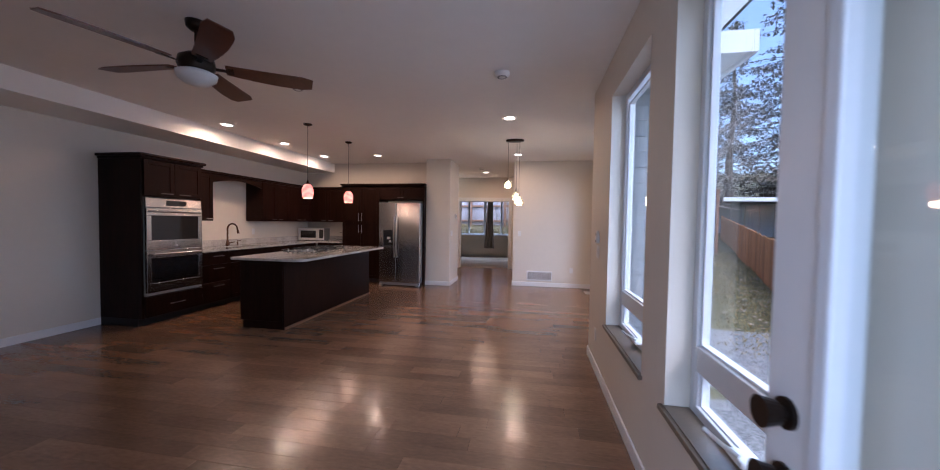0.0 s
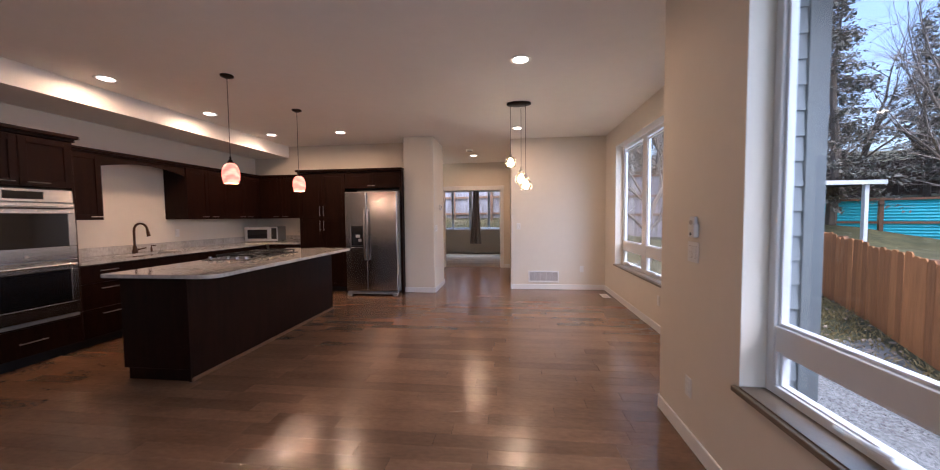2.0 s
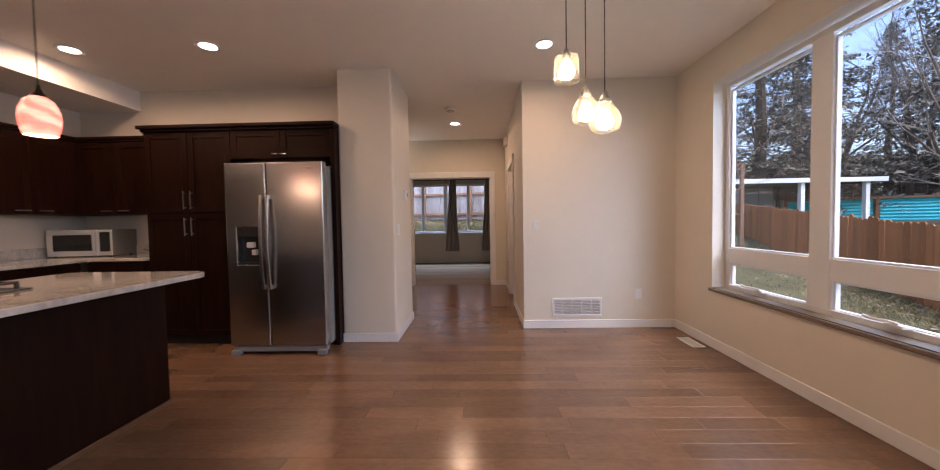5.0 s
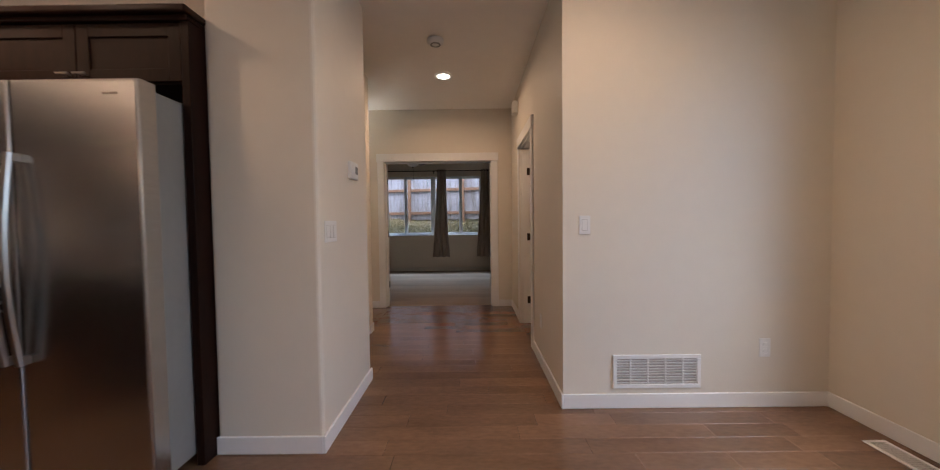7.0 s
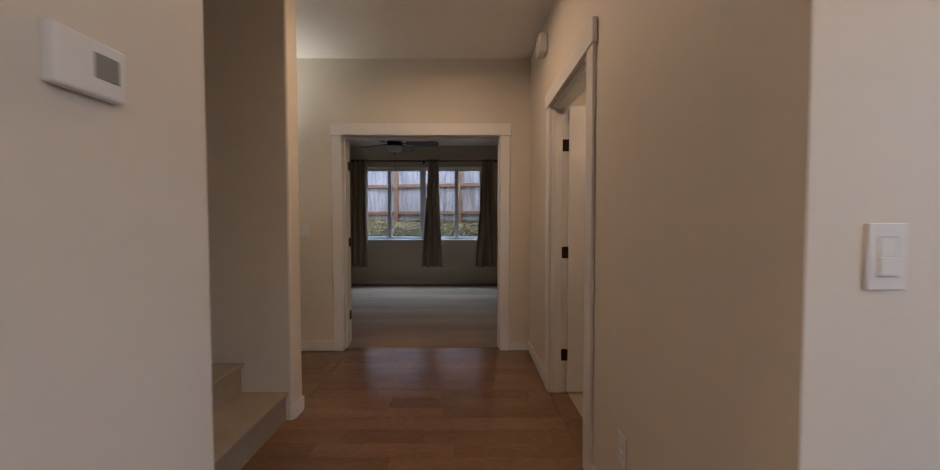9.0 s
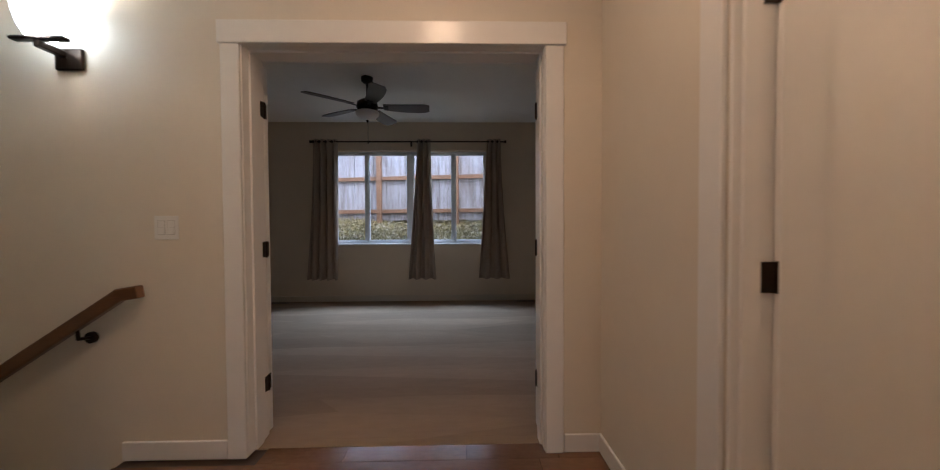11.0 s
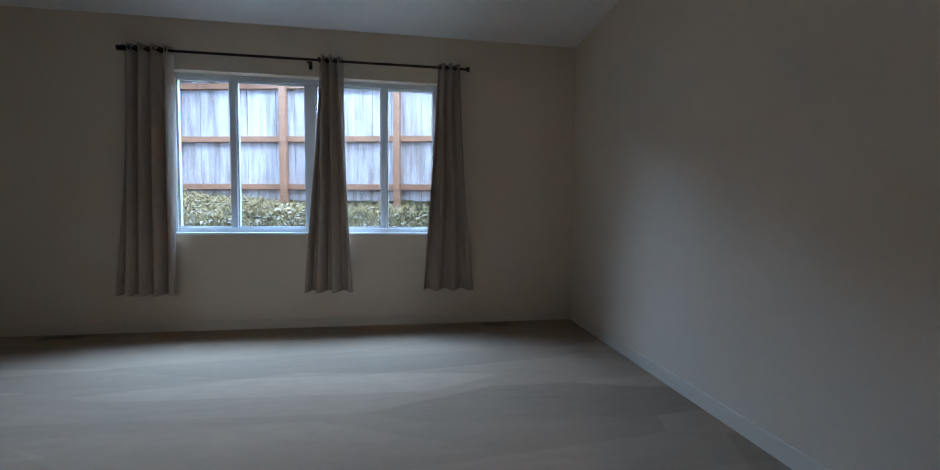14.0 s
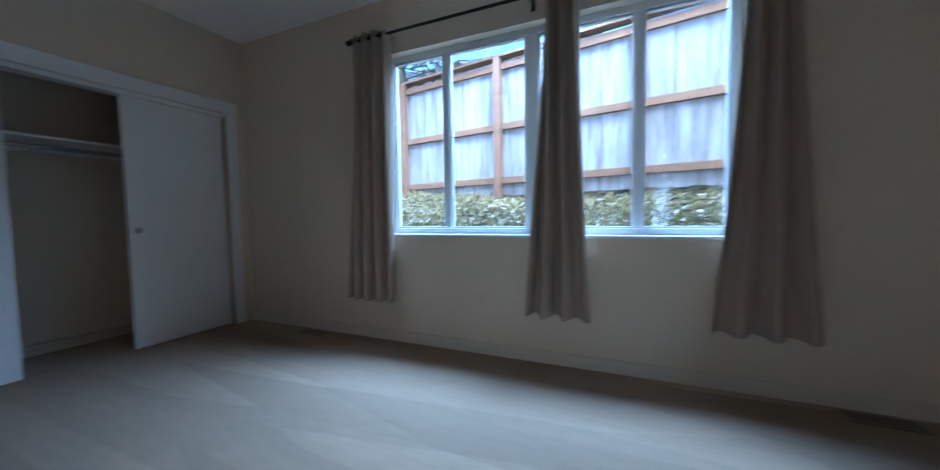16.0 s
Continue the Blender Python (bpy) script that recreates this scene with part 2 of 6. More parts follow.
def vacuum_streaks(m):
    """Long straight-edged wedges of brushed pile, lighter and darker, as a vacuum cleaner leaves them."""
    n, link = m.node_tree.nodes, m.node_tree.links.new
    b = n["Principled BSDF"]
    out = b.inputs["Base Color"].links[0].from_socket
    geo = n.new("ShaderNodeNewGeometry")
    for turn, size, lo, hi in ((-14, (0.42, 3.4, 1.0), 0.84, 1.12), (24, (0.5, 2.6, 1.0), 0.91, 1.07)):
        mp, cell, tone, mul = (n.new(k) for k in ("ShaderNodeMapping", "ShaderNodeTexVoronoi", "ShaderNodeMapRange", "ShaderNodeVectorMath"))
        mp.inputs["Rotation"].default_value, mp.inputs["Scale"].default_value = (0, 0, radians(turn)), size
        cell.voronoi_dimensions = "2D"
        cell.inputs["Scale"].default_value = 1.1
        tone.inputs["To Min"].default_value, tone.inputs["To Max"].default_value = lo, hi
        sep = n.new("ShaderNodeSeparateColor")
        mul.operation = "SCALE"
        link(geo.outputs["Position"], mp.inputs[0])
        link(mp.outputs[0], cell.inputs["Vector"])
        link(cell.outputs["Color"], sep.inputs[0])
        link(sep.outputs[0], tone.inputs["Value"])
        link(out, mul.inputs[0])
        link(tone.outputs[0], mul.inputs["Scale"])
        out = mul.outputs[0]
    link(out, b.inputs["Base Color"])


vacuum_streaks(CARPET)
JARGLASS = glass_material("clear seeded pendant glass", (0.97, 0.94, 0.88), 0.05)


def swirl_glow(m):
    """Red and cream swirls that glow from the bulb inside."""
    n, link = m.node_tree.nodes, m.node_tree.links.new
    geo, mp, wave, ramp = (n.new(k) for k in ("ShaderNodeNewGeometry", "ShaderNodeMapping", "ShaderNodeTexWave", "ShaderNodeValToRGB"))
    mp.inputs["Rotation"].default_value = (0.35, 0.2, 0)
    wave.bands_direction = "Z"
    wave.inputs["Scale"].default_value, wave.inputs["Distortion"].default_value, wave.inputs["Detail"].default_value = 4, 11, 2
    ramp.color_ramp.elements[0].color, ramp.color_ramp.elements[1].color = (1.0, 0.13, 0.09, 1), (1.0, 0.30, 0.19, 1)
    ramp.color_ramp.elements[0].position, ramp.color_ramp.elements[1].position = 0.15, 0.75
    link(geo.outputs["Position"], mp.inputs[0])
    link(mp.outputs[0], wave.inputs["Vector"])
    link(wave.outputs["Fac"], ramp.inputs[0])
    link(ramp.outputs[0], n["Principled BSDF"].inputs["Emission Color"])


swirl_glow(REDGLASS)


# ---- building helpers ----
def thing(name, base, label, category, group="", kind=""):
    """An Empty at the thing's base, which parents its parts."""
    ob = new(name)
    ob.location = base
    ob.empty_display_size = 0.1
    return tagged(ob, label, category, group, kind)


def part(name, bm, mat, parent=None, label="", smooth=False):
    """Links a bmesh, given in world places, as one mesh object under a thing or a part."""
    me = bpy.data.meshes.new(name)
    bm.to_mesh(me)
    bm.free()
    if smooth:
        me.polygons.foreach_set("use_smooth", [True] * len(me.polygons))
    me.materials.append(mat)
    ob = new(name, me)
    if parent is not None:
        ob.parent = parent
        base = parent.location if parent.parent is None else parent.location
        ob.matrix_parent_inverse = Matrix.Translation(-Vector(base))
    if label:
        ob["label"] = label
    return ob


def structure(name, bm, mat, label, category, smooth=False):
    return tagged(part(name, bm, mat, None, "", smooth), label, category, "", "structure")


def box(x0, y0, z0, x1, y1, z1, bevel=0.0, seg=1):
    bm = bmesh.new()
    bmesh.ops.create_cube(bm, size=1)
    for v in bm.verts:
        v.co = Vector((x0 + (v.co.x + 0.5) * (x1 - x0), y0 + (v.co.y + 0.5) * (y1 - y0), z0 + (v.co.z + 0.5) * (z1 - z0)))
    if bevel:
        bmesh.ops.bevel(bm, geom=bm.edges[:], offset=bevel, segments=seg, profile=0.5, affect="EDGES")
    return bm


def join(*bms):
    out = bmesh.new()
    for b in bms:
        me = bpy.data.meshes.new("tmp")
        b.to_mesh(me)
        b.free()
        out.from_mesh(me)
        bpy.data.meshes.remove(me)
    return out


def turned(bm, m):
    bmesh.ops.transform(bm, matrix=m, verts=bm.verts)
    return bm


def tube(p0, p1, r0, r1=None, n=12):
    """A tapered round bar from p0 to p1."""
    p0, p1 = Vector(p0), Vector(p1)
    r1 = r0 if r1 is None else r1
    bm = bmesh.new()
    bmesh.ops.create_cone(bm, cap_ends=True, segments=n, radius1=r0, radius2=r1, depth=(p1 - p0).length)
    q = (p1 - p0).to_track_quat("Z", "Y").to_matrix().to_4x4()
    return turned(bm, Matrix.Translation((p0 + p1) / 2) @ q)


def bent_tube(points, r, n=10):
    """A round bar along points, with ball joints."""
    bms = [tube(a, b, r, r, n) for a, b in zip(points, points[1:])]
    for p in points[1:-1]:
        s = bmesh.new()
        bmesh.ops.create_uvsphere(s, u_segments=n, v_segments=6, radius=r)
        bms.append(turned(s, Matrix.Translation(p)))
    return join(*bms)


def lathe(profile, centre, n=24):
    """Turns (radius, z) pairs about a vertical axis through centre."""
    bm = bmesh.new()
    rings = []
    for r, z in profile:
        if r < 1e-5:
            rings.append([bm.verts.new((0, 0, z))])
        else:
            rings.append([bm.verts.new((r * math.cos(2 * math.pi * k / n), r * math.sin(2 * math.pi * k / n), z)) for k in range(n)])
    for a, b in zip(rings, rings[1:]):
        for k in range(n):
            quad = [a[k % len(a)], a[(k + 1) % len(a)], b[(k + 1) % len(b)], b[k % len(b)]]
            seen = []
            for v in quad:
                if v not in seen:
                    seen.append(v)
            if len(seen) > 2:
                bm.faces.new(seen)
    bmesh.ops.recalc_face_normals(bm, faces=bm.faces)
    return turned(bm, Matrix.Translation(centre))


def slab(axis, at0, at1, us, vs, holes):
    """A thick upright sheet with openings through it. axis 'x': it stands at x from at0 to at1, us along y; axis 'y': the other way."""
    u = sorted({*us, *(h[0] for h in holes), *(h[1] for h in holes)})
    w = sorted({*vs, *(h[2] for h in holes), *(h[3] for h in holes)})
    full = [[not any(h[0] < (a + b) / 2 < h[1] and h[2] < (c + d) / 2 < h[3] for h in holes) for c, d in zip(w, w[1:])] for a, b in zip(u, u[1:])]
    bm, cache = bmesh.new(), {}

    def vert(side, i, j):
        key = (side, i, j)
        if key not in cache:
            s = (at0, at1)[side]
            cache[key] = bm.verts.new((s, u[i], w[j]) if axis == "x" else (u[i], s, w[j]))
        return cache[key]

    nu, nw = len(u) - 1, len(w) - 1
    for i in range(nu):
        for j in range(nw):
            if not full[i][j]:
                continue
            for side in (0, 1):
                bm.faces.new([vert(side, i, j), vert(side, i + 1, j), vert(side, i + 1, j + 1), vert(side, i, j + 1)])
            for di, dj, e in ((-1, 0, ((i, j), (i, j + 1))), (1, 0, ((i + 1, j), (i + 1, j + 1))), (0, -1, ((i, j), (i + 1, j))), (0, 1, ((i, j + 1), (i + 1, j + 1)))):
                a, b = i + di, j + dj
                if not (0 <= a < nu and 0 <= b < nw and full[a][b]):
                    (p, q), (r, s) = e
                    bm.faces.new([vert(0, p, q), vert(0, r, s), vert(1, r, s), vert(1, p, q)])
    bmesh.ops.recalc_face_normals(bm, faces=bm.faces)
    return bm


# ---- the shell: walls, floors, ceilings ----
CEILING = 2.74
structure("wall_east_near", slab("x", 1.335, 1.515, (3.1, 7.43), (-0.5, 2.9), [(4.46, 5.22, 0.55, 2.42), (5.58, 6.56, 0.55, 2.42)]), WALL, "warm off-white painted wall with two deep window openings", "wall")
structure("wall_jog", slab("y", 7.25, 7.43, (1.515, 2.15), (-0.5, 2.9), []), WALL, "short off-white return wall beside the dining bay", "wall")
structure("wall_east_dining", slab("x", 1.97, 2.15, (7.43, 11.66), (-0.5, 2.9), [(8.02, 10.86, 0.55, 2.43)]), WALL, "warm off-white dining wall with a wide window opening", "wall")
structure("wall_dining_end", slab("y", 11.49, 11.66, (0.305, 1.97), (-0.1, 2.9), []), WALL, "warm off-white painted wall beside the hallway", "wall")
structure("wall_hall_east", slab("x", 0.305, 0.425, (11.66, 14.28), (-0.1, 2.9), [(12.62, 13.425, -0.1, 2.03)]), WALL, "off-white hallway wall with a doorway", "wall")
structure("wall_hall_end", slab("y", 14.28, 14.46, (-4.9, 1.545), (-2.6, 2.9), [(-1.475, 0.03, -0.02, 2.045)]), WALL, "off-white end wall with a double doorway", "wall")
structure("wall_kitchen_north", slab("y", 11.50, 11.94, (-4.9, -1.583), (-0.1, 2.9), []), WALL, "warm off-white kitchen wall behind the cabinets", "wall")
structure("wall_column", box(-1.583, 11.07, -0.05, -1.035, 11.94, 2.80, 0.02, 3), WALL, "off-white painted wall end with rounded corners", "wall")
structure("wall_stair_divider", box(-4.8, 13.06, -2.6, -1.36, 13.20, 2.80, 0.015, 2), WALL, "off-white wall end between two staircases", "wall")
structure("wall_stair_west", slab("x", -4.9, -4.72, (11.94, 14.28), (-2.6, 2.9), []), WALL, "plain off-white stairwell wall", "wall")
structure("wall_west", slab("x", -4.9, -4.72, (3.1, 11.50), (-0.5, 2.9), []), WALL, "long off-white living room and kitchen wall", "wall")
structure("wall_south", slab("y", 3.25, 3.43, (-4.72, 1.335), (-0.5, 2.9), [(0.34, 1.27, -0.02, 2.06)], ), WALL, "off-white wall with the open garden doorway", "wall")
structure("wall_side_room_east", slab("x", 1.425, 1.545, (11.66, 14.28), (-0.1, 2.9), []), WALL, "plain side room wall", "wall")
structure("wall_bedroom_east", slab("x", 1.365, 1.545, (14.46, 18.05), (-0.5, 2.9), []), BEDROOMPAINT, "plain tan-painted bedroom wall", "wall")
structure("wall_bedroom_north", slab("y", 18.05, 18.25, (-4.9, 1.545), (-0.5, 2.9), [(-2.38, 0.0, 0.885, 2.31)]), BEDROOMPAINT, "tan-painted bedroom wall with a wide window opening", "wall")
structure("wall_bedroom_west", slab("x", -4.20, -4.08, (14.46, 18.05), (-0.5, 2.9), [(15.45, 17.87, -0.02, 2.02)]), BEDROOMPAINT, "tan-painted bedroom wall with a closet opening", "wall")
structure("wall_closet_back", slab("x", -4.9, -4.74, (14.46, 18.05), (-0.5, 2.9), []), BEDROOMPAINT, "tan-painted closet back wall", "wall")
structure("ceiling", box(-4.72, 3.25, CEILING, 1.97, 11.5, CEILING + 0.2), CEIL, "flat white ceiling of the living room and kitchen", "ceiling")
structure("ceiling_hall", box(-4.72, 11.5, CEILING + 0.003, 1.43, 14.42, CEILING + 0.2), CEIL, "flat white hallway ceiling", "ceiling")
structure("ceiling_bedroom", box(-4.74, 14.42, CEILING + 0.001, 1.365, 18.05, CEILING + 0.2), CEIL, "flat white bedroom ceiling", "ceiling")
structure("ceiling_soffit", box(-4.72, 3.42, 2.52, -4.0, 11.5, CEILING + 0.01), CEIL, "dropped white ceiling soffit along the kitchen wall", "ceiling")
structure("roof", box(-5.2, 2.9, 2.96, 2.2, 18.5, 3.15), ROOFING, "dark flat roof deck", "roof")
floor = structure("floor", box(-4.72, 3.40, -0.15, 1.97, 11.50, -0.008), JOINT, "brown hardwood plank floor with a satin sheen", "floor")
floor_hall = structure("floor_hall", join(box(-1.60, 11.50, -0.15, 0.42, 14.35, -0.008), box(-2.07, 13.2, -0.15, -1.60, 14.28, -0.008)), JOINT, "brown hardwood hallway floor", "floor")
structure("floor_side_room", box(0.42, 11.66, -0.15, 1.43, 14.28, -0.002), STAIRCARPET, "plain side room floor", "floor")
structure("floor_bedroom", box(-4.74, 14.42, -0.15, 1.365, 18.05, 0.004), CARPET, "beige cut-pile bedroom carpet with vacuum streaks", "floor")
structure("floor_threshold", box(-1.475, 14.35, -0.15, 0.03, 14.42, 0.003), CARPET, "carpet edge at the bedroom doorway", "floor")
structure("threshold_side_room", box(0.3055, 12.635, -0.05, 0.43, 13.41, 0.003, 0.002), PLANK, "brown hardwood threshold in the side room doorway", "threshold")
structure("doorstep", box(0.34, 3.22, -0.15, 1.27, 3.39, 0.006), BRONZE, "dark metal door threshold", "threshold")


def skirting(name, x0, y0, x1, y1, face):
    """A baseboard along a wall from (x0, y0) to (x1, y1); face is the way it looks out."""
    t, h = 0.014, 0.092
    nx, ny = face
    bm = box(min(x0, x1, x0 + nx * t, x1 + nx * t), min(y0, y1, y0 + ny * t, y1 + ny * t), 0.001, max(x0, x1, x0 + nx * t, x1 + nx * t), max(y0, y1, y0 + ny * t, y1 + ny * t), h, 0.003)
    bed = min(y0, y1) > 14.4
    return structure("baseboard", bm, CREAM if bed else TRIM, "cream painted bedroom baseboard" if bed else "white painted baseboard", "baseboard")


for n_, a in enumerate((
    (1.335, 3.44, 1.335, 7.43, (-1, 0)), (1.335, 7.43, 1.97, 7.43, (0, 1)), (1.97, 7.445, 1.97, 11.49, (-1, 0)), (0.305, 11.49, 1.955, 11.49, (0, -1)),
    (0.305, 11.476, 0.305, 12.52, (-1, 0)), (0.305, 13.515, 0.305, 14.28, (-1, 0)), (0.115, 14.28, 0.29, 14.28, (0, -1)), (-2.07, 14.28, -1.56, 14.28, (0, -1)),
    (-1.583, 11.07, -1.035, 11.07, (0, -1)), (-1.035, 11.056, -1.035, 11.94, (1, 0)), (-4.72, 3.44, -4.72, 7.17, (1, 0)), (-4.72, 3.43, 0.33, 3.43, (0, 1)),
    (-1.36, 13.07, -1.36, 13.19, (1, 0)), (1.365, 14.475, 1.365, 18.05, (-1, 0)), (-4.08, 18.05, 1.35, 18.05, (0, -1)), (-4.08, 14.475, -4.08, 15.36, (1, 0)),
    (0.83, 14.46, 1.35, 14.46, (0, 1)), (-4.08, 14.46, -2.33, 14.46, (0, 1)), (-4.74, 15.0, -4.74, 18.03, (1, 0)),
)):
    skirting("baseboard", *a)


def casing(name, axis, at, out, u0, u1, top, label, w=0.09, t=0.018):
    """Flat door trim round an opening on one wall face; out is +1 or -1 along the axis."""
    a, b = sorted((at, at + out * t))
    c, d = sorted((at, at + out * (t + 0.006)))
    ob = tagged(new(name), label, "door trim", "", "structure")

    def piece(nm, p, q, lo, hi, z0, z1):
        bm = box(p, lo, z0, q, hi, z1, 0.003) if axis == "x" else box(lo, p, z0, hi, q, z1, 0.003)
        part(nm, bm, TRIM, ob)

    piece("side_casing", a, b, u0 - w, u0, 0.001, top)
    piece("side_casing", a, b, u1, u1 + w, 0.001, top)
    piece("head_casing", c, d, u0 - w - 0.012, u1 + w + 0.012, top + 0.0005, top + 0.11)
    return ob


casing("door_trim_hall", "y", 14.28, -1, -1.465, 0.02, 2.03, "white painted trim round the double doorway")
casing("door_trim_bedroom", "y", 14.46, 1, -1.465, 0.02, 2.03, "white painted trim on the bedroom face")
casing("door_trim_side_room", "x", 0.305, -1, 12.62, 13.425, 2.03, "white painted trim round the side room doorway")
casing("door_trim_closet", "x", -4.08, 1, 15.45, 17.87, 2.02, "white painted closet trim")
casing("door_trim_garden", "y", 3.25, -1, 0.34, 1.27, 2.06, "white painted garden door trim")


def jamb(name, axis, a0, a1, u0, u1, top, stop_at):
    """Door lining with a stop bead."""
    t = 0.0135
    ob = tagged(new(name), "white painted door lining with a stop", "door frame", "", "structure")
    s0, s1 = stop_at
    for nm, lo, hi, p, q, z0, z1 in (
        ("jamb", u0 + 0.0005, u0 + t, a0, a1, 0.002, top), ("jamb", u1 - t, u1 - 0.0005, a0, a1, 0.002, top), ("head_jamb", u0 + t, u1 - t, a0, a1, top - t, top - 0.0005),
        ("stop", u0 + t, u0 + t + 0.011, s0, s1, 0.002, top - t), ("stop", u1 - t - 0.011, u1 - t, s0, s1, 0.002, top - t), ("stop", u0 + t + 0.011, u1 - t - 0.011, s0, s1, top - t - 0.011, top - t),
    ):
        part(nm, box(p, lo, z0, q, hi, z1, 0.002) if axis == "x" else box(lo, p, z0, hi, q, z1, 0.002), TRIM, ob)
    return ob


jamb("door_lining_hall", "y", 14.282, 14.458, -1.475, 0.03, 2.045, (14.335, 14.40))
jamb("door_lining_side_room", "x", 0.307, 0.423, 12.62, 13.425, 2.03, (0.33, 0.38))


def shaker(w, h, t=0.02, rail=0.06, deep=0.008):
    """A panel door in its own frame: x along its width, z up, front face looking to -y at y = 0."""
    bms = [box(0, 0, 0, rail, t, h, 0.0015), box(w - rail, 0, 0, w, t, h, 0.0015), box(rail, 0, 0, w - rail, t, rail, 0.0015), box(rail, 0, h - rail, w - rail, t, h, 0.0015), box(rail - 0.002, deep, rail - 0.002, w - rail + 0.002, t - 0.002, h - rail + 0.002)]
    return join(*bms)


def bar_handle(m, length, upright=False, r=0.005, out=0.03):
    """A bar pull with two posts, in the frame of its door."""
    a = Vector((0, -out, -length / 2)) if upright else Vector((-length / 2, -out, 0))
    d = Vector((0, 0, 1)) if upright else Vector((1, 0, 0))
    p = [a, a + d * length]
    bms = [tube(p[0], p[1], r, r, 8)] + [tube(q + s * d * 0.02, q + s * d * 0.02 + Vector((0, out, 0)), r * 0.9, r * 0.9, 8) for q, s in ((p[0], 1), (p[1], -1))]
    return turned(join(*bms), m)


def door_leaf(name, m, w, h, label, panels=1, knob=True):
    """A white panel door; m takes its own frame (hinge at x = 0, front to -y) into the room."""
    base = m.translation
    ob = thing(name, base, label, "door", "", "structure")
    part("door_panel", turned(join(shaker(w, h, 0.035, 0.11, 0.01), box(0.1, 0.0251, 0.1, w - 0.1, 0.034, h - 0.1)), m @ Matrix.Translation((0, 0, 0.012))), TRIM, ob)
    if knob:
        part("door_handle", turned(join(tube((w - 0.06, 0, 0.95), (w - 0.06, -0.05, 0.95), 0.012), tube((w - 0.06, -0.04, 0.95), (w - 0.06, -0.07, 0.95), 0.028, 0.022, 16)), m), BRONZE, ob)
    return ob


leaf_w = 0.735
door_leaf("door_1", pose(0.025, 14.492, 0, 0, 0, 4), leaf_w, 2.01, "white panel door folded back against the bedroom wall", knob=False)
door_leaf("door_2", pose(-1.470, 14.528, 0, 0, 0, 176), leaf_w, 2.01, "white panel door folded back against the bedroom wall", knob=False)
door_leaf("door_3", pose(0.425, 13.395, 0, 0, 0, 1), 0.78, 2.01, "white panel door standing open into the side room")


def hinge(place, axis):
    """A black butt hinge: leaf plates and a knuckle."""
    x, y, z = place
    ob = thing("hinge", place, "black metal butt hinge on the door lining", "hinge", "door hinges")
    h = 0.041
    if axis == "y":
        s = 1 if x > -0.7 else -1
        part("hinge_plate", box(x - 0.0015, y - 0.034, z - h, x + 0.003, y - 0.004, z + h, 0.001), BRONZE, ob)
        part("hinge_plate", box(x - 0.0015 + s * 0.003, y + 0.004, z - h, x + 0.003 + s * 0.003, y + 0.030, z + h, 0.001), BRONZE, ob)
        part("knuckle", join(*[tube((x - s * 0.003, y, z - h + 0.0165 * k), (x - s * 0.003, y, z - h + 0.0165 * k + 0.0155), 0.0055, n=10) for k in range(5)]), BRONZE, ob)
        part("pin", lathe([(0, h + 0.004), (0.0045, h + 0.003), (0.0045, -h - 0.003), (0, -h - 0.006)], (x - s * 0.003, y, z), 8), BRONZE, ob)
    else:
        part("hinge_plate", box(x - 0.05, y - 0.003, z - h, x - 0.002, y + 0.003, z + h, 0.001), BRONZE, ob)
        part("knuckle", tube((x + 0.004, y - 0.004, z - h - 0.002), (x + 0.004, y - 0.004, z + h + 0.002), 0.007, n=10), BRONZE, ob)


for z in (0.295, 1.025, 1.775):
    hinge((0.0165, 14.470, z), "y")
    hinge((-1.4615, 14.470, z), "y")
    hinge((0.425, 13.409, z - 0.02), "x")


# ---- windows ----
def window_unit(name, axis, at, out, u0, u1, z0, z1, panes, label, frame_w=0.05, mullions=(), rails=()):
    """A vinyl window: an outer frame, mullions, sash beads and panes. The frame stands at `at`, `out` is the way out."""
    ob = tagged(new(name), label, "window", "", "structure")
    d0, d1 = sorted((at, at + out * 0.055))

    def piece(nm, lo, hi, za, zb, a=d0, b=d1, mat=VINYL, bev=0.003, par=ob):
        bm = box(a, lo, za, b, hi, zb, bev) if axis == "x" else box(lo, a, za, hi, b, zb, bev)
        return part(nm, bm, mat, par)

    piece("window_frame", u0, u0 + frame_w, z0, z1)
    piece("window_frame", u1 - frame_w, u1, z0, z1)
    piece("window_frame", u0 + frame_w, u1 - frame_w, z0, z0 + frame_w)
    piece("window_frame", u0 + frame_w, u1 - frame_w, z1 - frame_w, z1)
    for lo, hi in mullions:
        piece("mullion", lo, hi, z0 + frame_w, z1 - frame_w)
    for lo, hi, za, zb in rails:
        piece("rail", lo, hi, za, zb, d0 + 0.002, d1 - 0.002)
    g = at + out * 0.034
    for lo, hi, za, zb in panes:
        e = 0.013
        s0, s1 = sorted((at + out * 0.015, at + out * 0.048))
        for q in ((lo, lo + e, za, zb), (hi - e, hi, za, zb), (lo + e, hi - e, za, za + e), (lo + e, hi - e, zb - e, zb)):
            piece("sash_bead", *q, s0, s1, VINYL, 0.002)
        pane = piece("pane", lo + e - 0.004, hi - e + 0.004, za + e - 0.004, zb - e + 0.004, g - 0.002, g + 0.002, GLASS, 0)
        pane.visible_shadow = False
    return ob


